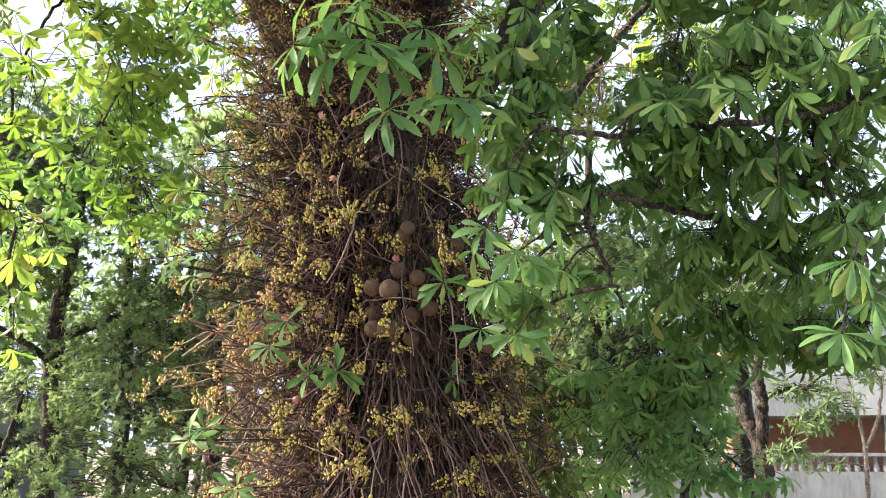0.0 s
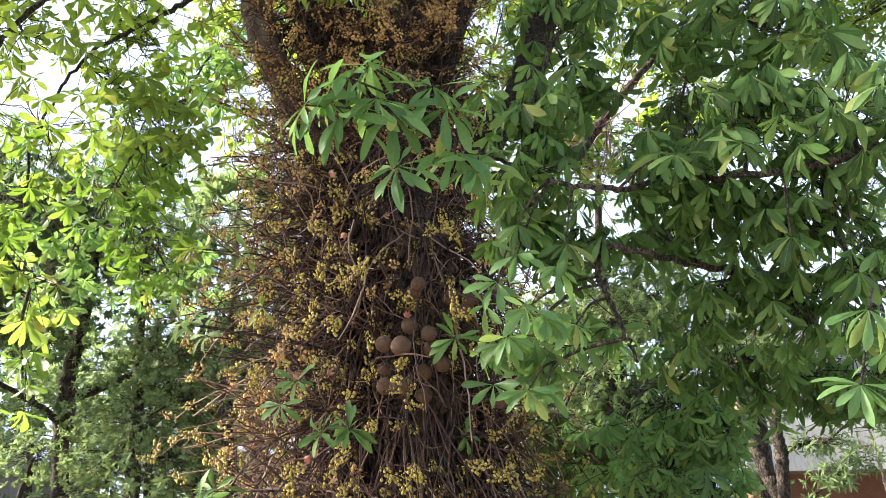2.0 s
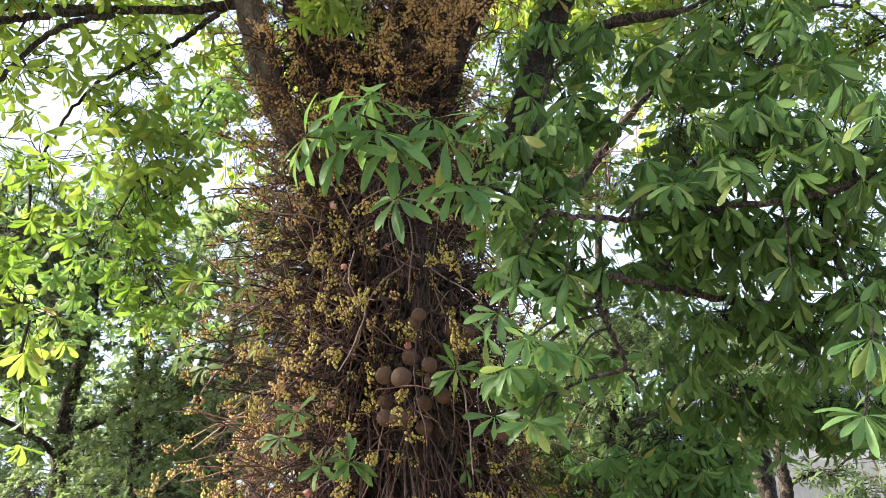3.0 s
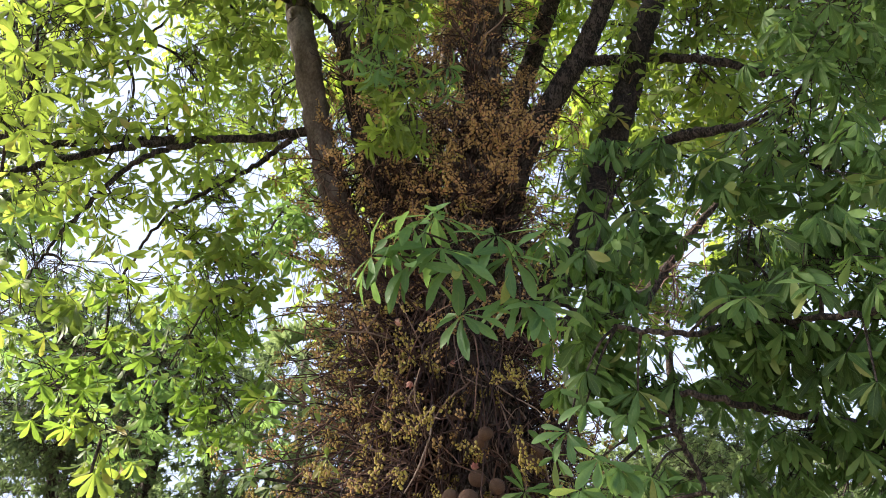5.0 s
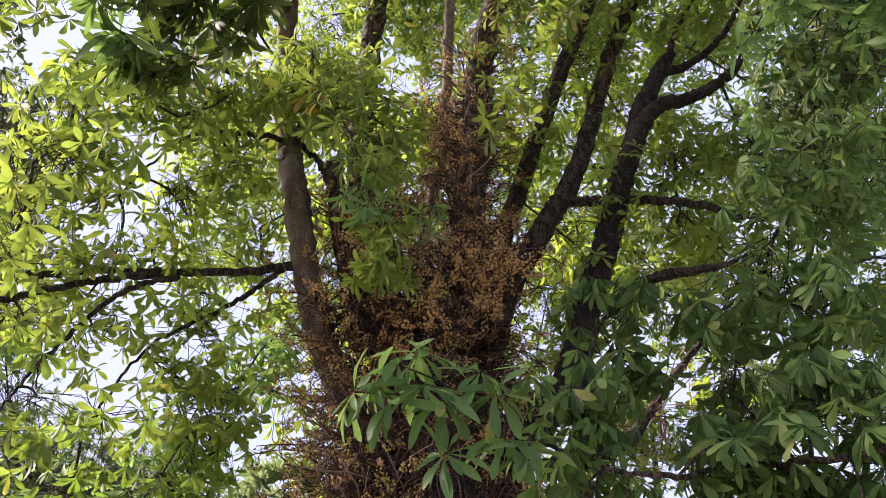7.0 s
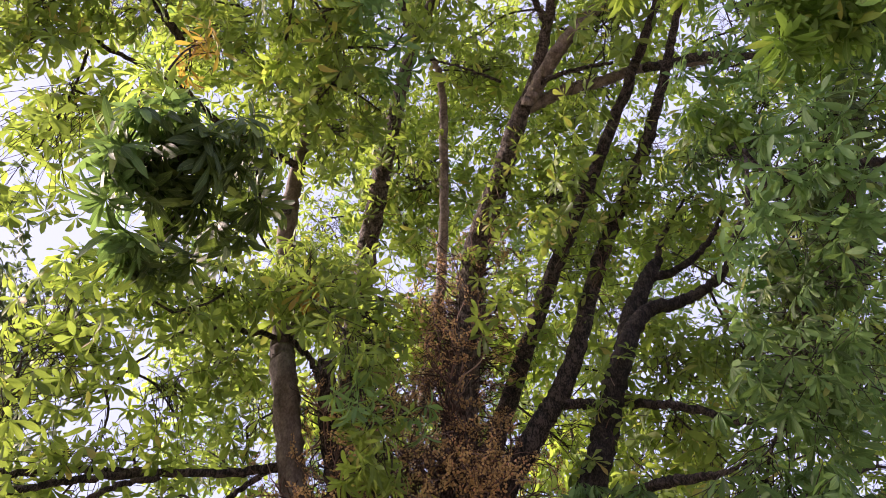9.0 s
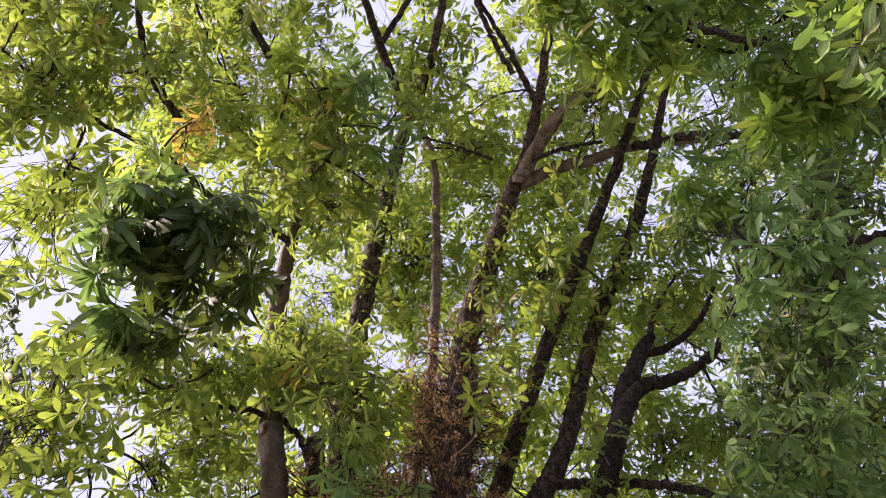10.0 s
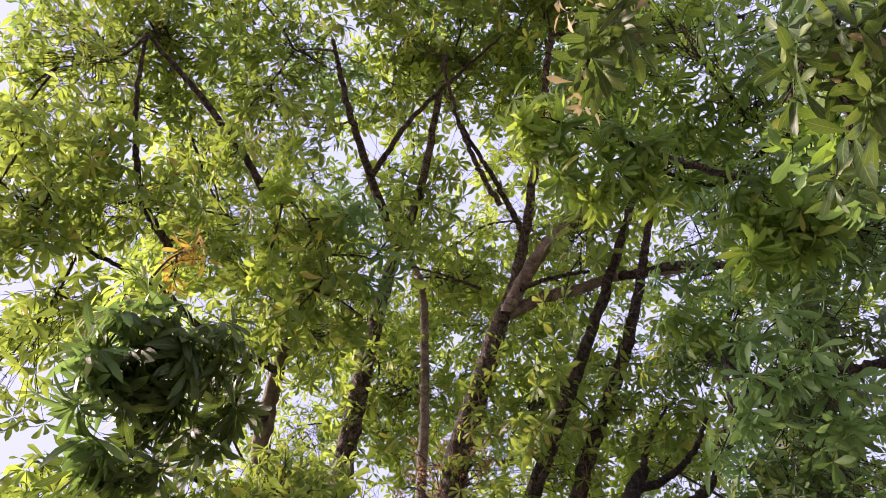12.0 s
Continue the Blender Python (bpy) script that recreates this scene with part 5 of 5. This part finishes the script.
for p, ax, n in (
    ((0.20, 4.76, 4.15), (0.1, -0.5, 0.7), 9), ((0.71, 4.91, 3.16), (0.1, -0.7, 0.4), 10), ((0.41, 4.90, 3.29), (-0.2, -0.6, 0.5), 9), ((0.32, 5.30, 2.61), (0.0, -0.5, 0.4), 8),
    ((2.00, 4.10, 2.15), (0.0, -0.6, 0.5), 11), ((2.10, 4.10, 2.53), (0.1, -0.5, 0.6), 10), ((2.17, 4.11, 2.32), (0.2, -0.5, 0.6), 9), ((2.18, 3.77, 3.62), (0.1, -0.5, 0.5), 9),
    ((1.30, 4.42, 3.54), (0.0, -0.6, 0.6), 9), ((1.65, 4.30, 3.55), (0.0, -0.6, 0.5), 9), ((1.89, 4.40, 3.02), (0.0, -0.6, 0.5), 9), ((0.57, 5.14, 2.76), (0.1, -0.6, 0.4), 8)):
    near.cluster(p, ax, 0.205, n + 1, LEAF_MID if p[2] < 2.6 else LEAF_COOL, droop=0.8, slim=0.95)
for p, ax, n in (
    ((0.28, 5.11, 2.97), (-0.3, -0.6, 0.3), 9), ((0.45, 5.04, 2.78), (0.1, -0.6, 0.3), 9), ((0.34, 5.19, 2.63), (0.0, -0.6, 0.3), 8), ((0.57, 5.04, 2.73), (0.2, -0.6, 0.3), 9), ((0.25, 5.44, 2.36), (-0.1, -0.6, 0.3), 6), ((0.47, 5.33, 2.31), (0.0, -0.6, 0.3), 8), ((0.77, 5.13, 2.69), (0.2, -0.6, 0.3), 8), ((0.40, 4.96, 3.11), (-0.2, -0.6, 0.3), 9), ((0.64, 4.96, 3.03), (0.1, -0.6, 0.3), 8), ((0.59, 5.42, 2.32), (0.2, -0.6, 0.3), 7), ((0.21, 5.44, 2.90), (-0.2, -0.6, 0.3), 7)):
    near.cluster(p, ax, 0.2, n, LEAF_MID, droop=0.9, spread=(35, 90))
near.finish(BARK)


# ---- trees and shrubs behind ----
def back_tree(name, base, label, trunk, radii, clumps, leaf_mat, size, shapes, seed, leaves=(6, 10), boughs=(), mat=BARK):
    t = Plant(name, base, label, seed=seed)
    t.limb("trunk", trunk, radii, mat, sides=8)
    for pts, rr in boughs:
        t.limb("branch", pts, rr, mat, sides=7)
    for c, r, n in clumps:
        t.clump(c, r, n, size, leaf_mat, shapes, leaves, spread=(20, 120), droop=0.2)
    t.finish(mat)
    return t


back_tree("shade_tree", (-7.83, 16.76, 0), "dark shade tree with a forked trunk and dense small leaves",
          [(-7.83, 16.76, 0), (-7.84, 16.75, 1.93), (-7.92, 16.59, 3.71), (-7.67, 16.58, 5.59), (-7.57, 16.47, 7.29)], (0.22, 0.17, 0.15, 0.12, 0.06),
          (((-8.10, 15.49, 7.66), (2.0, 1.5, 1.2), 202), ((-7.38, 16.70, 6.86), (1.6, 1.4, 1.0), 148), ((-8.20, 15.41, 5.99), (1.3, 1.2, 0.9), 121), ((-6.12, 17.46, 5.93), (1.0, 1.0, 0.6), 81), ((-8.24, 16.25, 4.81), (1.2, 1.0, 0.7), 81),
           ((-7.07, 14.53, 6.89), (1.30, 1.20, 0.90), 60), ((-6.52, 15.41, 6.72), (1.20, 1.20, 0.80), 50), ((-7.84, 14.43, 5.99), (1.30, 1.20, 0.90), 50), ((-7.08, 15.99, 5.84), (1.20, 1.20, 0.70), 40),
           ((-9.20, 14.99, 5.43), (1.6, 1.4, 1.8), 135), ((-6.85, 17.54, 8.33), (1.4, 1.4, 1.2), 94), ((-6.15, 18.20, 4.94), (0.8, 0.8, 0.4), 48), ((-8.01, 15.46, 3.36), (0.9, 0.9, 0.4), 48)),
          LEAF_FAR, 0.11, TINY, 31, (13, 20),
          (([(-7.92, 16.59, 3.71), (-7.41, 16.89, 3.98), (-6.75, 17.52, 4.50), (-6.39, 17.42, 5.67)], (0.13, 0.11, 0.09, 0.05)), ([(-7.93, 16.63, 3.26), (-8.16, 16.15, 3.54), (-8.86, 15.49, 4.00)], (0.09, 0.07, 0.04))))
back_tree("shade_tree", (-8.93, 8.45, 0), "tall shade tree with a hazy dark green crown",
          [(-8.93, 8.45, -0.1), (-8.83, 8.45, 2.5), (-8.93, 8.35, 5.0), (-8.73, 8.45, 8.0), (-8.53, 8.25, 10.5)], (0.26, 0.22, 0.18, 0.13, 0.06),
          (((-6.16, 7.27, 8.89), (0.80, 0.80, 0.60), 60), ((-6.14, 7.96, 8.15), (0.70, 0.80, 0.60), 55), ((-6.32, 8.44, 7.33), (0.70, 0.80, 0.60), 55), ((-6.11, 7.28, 9.72), (0.70, 0.70, 0.50), 40), ((-6.69, 7.30, 8.01), (1.00, 0.90, 0.80), 70), ((-6.66, 6.62, 9.07), (1.00, 0.90, 0.80), 70), ((-6.67, 8.24, 6.79), (0.90, 0.90, 0.70), 60), ((-7.74, 6.87, 8.61), (1.20, 1.00, 1.00), 80), ((-7.87, 7.79, 7.40), (1.20, 1.00, 1.00), 80), ((-7.49, 5.99, 9.62), (1.20, 1.00, 1.00), 80), ((-6.57, 6.09, 10.32), (1.00, 0.90, 0.80), 60)),
          LEAF_FAR, 0.13, TINY, 33, (12, 18))
back_tree("garden_tree", (4.39, 11.59, 0), "slim double-stemmed garden tree with narrow leaves",
          [(4.39, 11.59, 0), (4.37, 11.60, 1.15), (4.36, 11.61, 1.60), (4.20, 11.66, 2.06), (4.07, 11.67, 2.61), (4.03, 11.69, 3.41)], (0.15, 0.13, 0.115, 0.1, 0.085, 0.04),
          (((4.83, 11.18, 2.34), (0.4, 0.4, 0.15), 30), ((4.69, 11.34, 3.36), (0.8, 0.6, 0.5), 60), ((3.69, 11.91, 3.45), (0.8, 0.6, 0.5), 50), ((4.57, 11.10, 1.53), (0.35, 0.3, 0.2), 26), ((4.50, 11.67, 4.32), (1.0, 0.8, 0.5), 60), ((5.53, 11.27, 2.73), (0.6, 0.5, 0.3), 30),
           ((4.85, 10.97, 1.92), (0.4, 0.35, 0.2), 34), ((5.25, 11.00, 2.11), (0.3, 0.3, 0.15), 18)),
          LEAF_FAR, 0.13, LANCE, 37, (7, 11),
          (([(4.37, 11.60, 1.60), (4.39, 11.48, 2.13), (4.32, 11.36, 2.66), (4.43, 11.23, 3.34)], (0.1, 0.09, 0.075, 0.045)), ([(4.38, 11.48, 2.19), (4.57, 11.29, 2.33), (4.86, 11.05, 2.37)], (0.035, 0.03, 0.012)), ([(4.35, 11.50, 1.52), (4.55, 11.21, 1.64), (4.85, 10.97, 1.89)], (0.03, 0.025, 0.012))), BARK)
back_tree("sapling", (6.50, 13.05, 0), "pale bare-stemmed sapling beside the wall",
          [(6.50, 13.05, 0), (6.49, 13.06, 0.83), (6.52, 13.06, 1.60), (6.47, 13.08, 2.20), (6.36, 13.08, 2.82)], (0.045, 0.036, 0.03, 0.022, 0.012),
          (((6.23, 13.18, 2.38), (0.5, 0.4, 0.2), 16), ((6.75, 12.90, 2.71), (0.5, 0.4, 0.3), 20), ((5.91, 13.13, 1.34), (0.5, 0.3, 0.2), 14)), LEAF_PALE, 0.14, LANCE, 41, (5, 8),
          (([(6.51, 13.07, 1.51), (6.73, 12.95, 2.02), (6.81, 12.87, 2.62)], (0.035, 0.03, 0.015)),), BARK_GREY)
for n, (name, base, label, clumps, mat, size, shapes) in enumerate((
    ("shrub", (-5.5, 15.0, 0), "light green airy shrub", (((-5.65, 14.89, 3.09), (1.1, 0.9, 0.7), 100), ((-4.99, 15.18, 2.50), (0.9, 0.9, 0.6), 90), ((-6.24, 15.26, 2.30), (1.2, 0.9, 0.6), 90), ((-5.04, 16.11, 3.65), (0.7, 0.7, 0.6), 60)), LEAF_PALE, 0.075, TINY),
    ("shrub", (-7.4, 13.6, 0), "dense grey-green shrub in the garden", (((-6.75, 13.37, 2.39), (1.0, 0.9, 0.5), 80), ((-6.01, 13.74, 1.51), (1.2, 0.9, 0.5), 90), ((-4.92, 14.16, 1.05), (1.2, 0.9, 0.4), 90), ((-6.49, 12.96, 1.18), (0.8, 0.8, 0.4), 60), ((-4.31, 14.35, 0.86), (1.0, 0.8, 0.4), 60), ((-5.59, 13.36, 0.83), (1.3, 0.8, 0.3), 70)), LEAF_PALE, 0.08, TINY),
    ("shrub", (4.12, 15.98, 0), "leafy green shrub beside the house", (((3.96, 16.00, 2.34), (0.9, 0.8, 0.9), 80), ((3.70, 16.46, 3.70), (0.9, 0.8, 0.8), 60), ((4.29, 15.41, 1.60), (0.7, 0.7, 0.4), 50), ((3.00, 15.20, 1.30), (0.9, 0.7, 0.5), 50)), LEAF_FAR, 0.10, TINY),
    ("shrub", (1.7, 12.5, 0), "tall airy grey-green shrub behind the trunk", (((1.29, 12.89, 2.71), (0.9, 0.8, 0.7), 80), ((2.07, 13.18, 3.65), (0.9, 0.8, 0.7), 70), ((0.83, 12.97, 1.68), (0.8, 0.7, 0.6), 60), ((2.89, 13.86, 4.74), (1.0, 0.8, 0.6), 60), ((1.82, 12.66, 1.19), (0.9, 0.8, 0.4), 50)), LEAF_PALE, 0.10, TINY))):
    low = clumps[0][0]  # each shrub leans towards its main spray
    back_tree(name, base, label, [(base[0], base[1], -0.1), (base[0] + 0.1, base[1], 0.6), (low[0] * 0.5 + base[0] * 0.5, low[1] * 0.5 + base[1] * 0.5, 1.3), low], (0.09, 0.07, 0.05, 0.03), clumps, mat, size, shapes, 50 + n, (13, 20))
for n, (x, y, h) in enumerate(((-15.5, 22.0, 6.2), (-12.0, 23.5, 6.0), (-9.0, 24.5, 6.4), (-6.2, 25.5, 7.2), (-3.4, 26.0, 7.4), (0.5, 25.0, 5.4), (3.6, 24.0, 5.0), (7.0, 25.5, 5.2))):
    back_tree("hedge_tree", (x, y, 0), "bushy garden tree in a loose hedge", [(x, y, -0.1), (x + 0.1, y, h * 0.25), (x, y + 0.1, h * 0.5), (x - 0.1, y, h * 0.8)], (0.16, 0.13, 0.1, 0.04),
              [((x + 1.7 * math.sin(k * 2.4), y + 1.0 * math.cos(k * 2.4), h * (0.14 + 0.1 * k)), (1.4, 1.2, 0.8), 42) for k in range(8)], LEAF_PALE, 0.17, TINY, 200 + n, (9, 14))
for n, (x, y, h, mat) in enumerate(((3.2, 16.5, 10.6, LEAF_FAR), (6.6, 18.5, 9.5, LEAF_FAR), (-4.6, 19.5, 9.6, LEAF_PALE), (-6.6, 17.0, 8.6, LEAF_PALE), (-9.0, 19.0, 10.6, LEAF_PALE), (-1.6, 21.0, 7.5, LEAF_FAR), (-11.5, 20.0, 9.0, LEAF_FAR), (10.5, 17.0, 8.5, LEAF_FAR), (-4.3, 15.6, 6.6, LEAF_PALE), (-3.0, 17.0, 6.8, LEAF_PALE), (-5.6, 18.0, 7.0, LEAF_PALE), (3.2, 16.4, 5.8, LEAF_PALE), (5.1, 18.0, 5.6, LEAF_PALE), (2.2, 17.6, 5.8, LEAF_PALE), (-9.2, 15.6, 8.6, LEAF_FAR), (-10.6, 14.4, 8.8, LEAF_FAR))):
    wood = np.random.default_rng(300 + n)
    back_tree("woodland_tree", (x, y, 0), "leafy tree with a fine dark crown", [(x, y, -0.1), (x + 0.1, y, h * 0.3), (x - 0.1, y + 0.1, h * 0.6), (x, y, h * 0.9)], (0.17, 0.14, 0.1, 0.04),
              [((x + wood.uniform(-1.7, 1.7), y + wood.uniform(-1.2, 1.2), h * wood.uniform(0.22 if -9 < x < 5 else 0.55, 1.0)), (1.2, 1.1, 0.9), 46) for _ in range(9 if n < 8 else 15)], mat, 0.125, TINY, 310 + n, (12, 18))


def palm(at, top, seed):
    """A fan palm: a ringed stem and a head of pleated fans on long stalks."""
    t = Plant("palm_tree", (at[0], at[1], 0), "distant fan palm with a grey stem and blue-green fans", seed=seed)
    t.limb("trunk", [(at[0], at[1], -0.1), (at[0] + 0.1, at[1], top * 0.4), (at[0], at[1], top * 0.8), (at[0], at[1], top)], (0.16, 0.13, 0.12, 0.1), BARK_GREY, sides=8)
    fans = t.crown.setdefault(LEAF_PALE, Soup())
    for k in range(26):
        a, up = k * 2.4, t.rng.uniform(-0.5, 1.0)
        d = np.array((math.cos(a), math.sin(a), up))
        d /= np.linalg.norm(d)
        hub = np.array((at[0], at[1], top)) + d * t.rng.uniform(0.6, 0.9)
        tube(t.twigs, [(at[0], at[1], top), hub - (0, 0, 0.03)], (0.02, 0.012), 4)
        side = np.cross(d, (0, 0, 1.0))
        side /= np.linalg.norm(side)
        for w in np.radians(np.linspace(-80, 80, 15)):
            way = d * math.cos(w) + side * math.sin(w) - (0, 0, 0.12)
            nrm = np.cross(way, side if abs(w) < 0.8 else d)
            nrm /= np.linalg.norm(nrm)
            put_leaves(fans, t.rng, LANCE, hub, np.stack([np.cross(way, nrm) * 0.45, way * 0.75, nrm * 0.75], 1)[None], 0.0)
    t.finish(BARK)


palm((-5.58, 19.96), 8.98, 61)
# a belt of far trees closes the garden
belt = np.random.default_rng(9)
for n in range(18):
    a = radians(-62 + n * 11.5 + belt.uniform(-3, 3)) if n < 12 else radians(90 + (n - 12) * 32 + belt.uniform(-5, 5))
    d = belt.uniform(28, 36)
    x, y, h = math.sin(a) * d, math.cos(a) * d, belt.uniform(7.5, 11.5)
    if (9 < x < 26 and 16 < y < 34) or (x < 0 and y < -3):
        continue
    back_tree("far_tree", (x, y, 0), "distant green tree beyond the garden", [(x, y, -0.1), (x + 0.1, y, h * 0.3), (x, y + 0.1, h * 0.55), (x - 0.1, y, h * 0.85)], (0.22, 0.17, 0.13, 0.05),
              [((x + belt.uniform(-2.4, 2.4), y + belt.uniform(-1.5, 1.5), h * belt.uniform(0.2, 0.95)), (1.9, 1.6, 1.3), 42) for _ in range(9)], LEAF_FAR if n % 3 else LEAF_PALE, 0.36, TINY, 100 + n, (6, 10))

# ---- the house and its walled front ----
PLASTER = surface("white_plaster", [(0.3, (0.15, 0.148, 0.145)), (0.5, (0.29, 0.29, 0.295)), (0.7, (0.40, 0.40, 0.405))], 1.6, 0.9, 0.2, (1, 1, 0.25))
BRICK = surface("red_brick_wall", [(0.2, (0.20, 0.085, 0.06)), (0.5, (0.32, 0.15, 0.10)), (0.8, (0.40, 0.23, 0.16))], 3.0, 0.9, 0.3)
house = tagged(new("house"), "two-storey plastered house with a brick-red verandah", "house")
HOUSE_AT = pose(15.5, 23.0, 0, 0, 0, -14)
house.matrix_basis = HOUSE_AT


def house_part(name, boxes, mat, label=""):
    s = Soup()
    for lo, hi in boxes:
        box(s, lo, hi)
    ob = new(name, s.mesh(name, mat, False))
    ob.parent = house
    return tagged(ob, label)


house_part("wall", [((-7, 2.5, 0), (9, 2.8, 2.5))], BRICK, "brick-red verandah wall")
house_part("wall", [((-7, 2.8, 0), (-6.7, 9, 6.4))], BRICK)
house_part("wall", [((8.7, 2.8, 0), (9, 9, 6.4))], BRICK)
house_part("wall", [((-7, 9, 0), (9, 9.3, 6.4))], BRICK)
house_part("slab", [((-7.3, -0.2, 2.45), (9.3, 9.3, 3.6))], PLASTER, "weathered white concrete beam")
house_part("wall", [((-7, 1.2, 3.6), (9, 1.5, 6.4))], PLASTER, "pale plastered upper wall")
house_part("roof", [((-7.5, 0.6, 6.4), (9.5, 9.8, 6.7))], PLASTER)
for k in range(5):
    house_part("column", [((-6.8 + k * 3.7, 0.0, 0), (-6.45 + k * 3.7, 0.35, 2.45))], PLASTER)
for k in range(4):
    house_part("window", [((-5.4 + k * 3.8, 1.14, 4.2), (-3.8 + k * 3.8, 1.2, 5.6))], BARK, "dark shuttered window")
shed = tagged(new("outbuilding"), "low grey-white outbuilding half hidden by shrubs", "shed")
shed.matrix_basis = pose(-14.0, 23.0, 0, 0, 0, 24)
for name, lo, hi, mat in (("wall", (-4, 0, -0.1), (4, 4, 2.7), PLASTER), ("roof", (-4.3, -0.4, 2.7), (4.3, 4.3, 2.9), PLASTER), ("door", (-0.5, -0.05, 0), (0.5, 0, 2.0), BARK), ("window", (1.6, -0.05, 1.0), (2.8, 0, 1.9), BARK)):
    s = Soup()
    box(s, lo, hi)
    ob = new(name, s.mesh(name, mat, False))
    ob.parent = shed
front = tagged(new("garden_wall"), "white garden wall topped with a row of balusters", "wall", kind="structure")
front.matrix_basis = pose(13.5, 19.5, 0, 0, 0, -14)
for name, lo, hi in (("wall", (-9, 0, -0.1), (12, 0.2, 1.0)), ("rail", (-9, -0.03, 1.36), (12, 0.23, 1.44))):
    s = Soup()
    box(s, lo, hi)
    ob = new(name, s.mesh(name, PLASTER, False))
    ob.parent = front
s = Soup()
tube(s, [(0, 0, 0), (0, 0, 0.06), (0, 0, 0.16), (0, 0, 0.28), (0, 0, 0.36)], (0.06, 0.075, 0.06, 0.04, 0.06), 8)
BALUSTER = s.mesh("baluster", PLASTER)
for k in range(100):
    ob = new("baluster", BALUSTER)
    ob.parent = front
    ob.location = (-8.9 + k * 0.21, 0.1, 1.0)
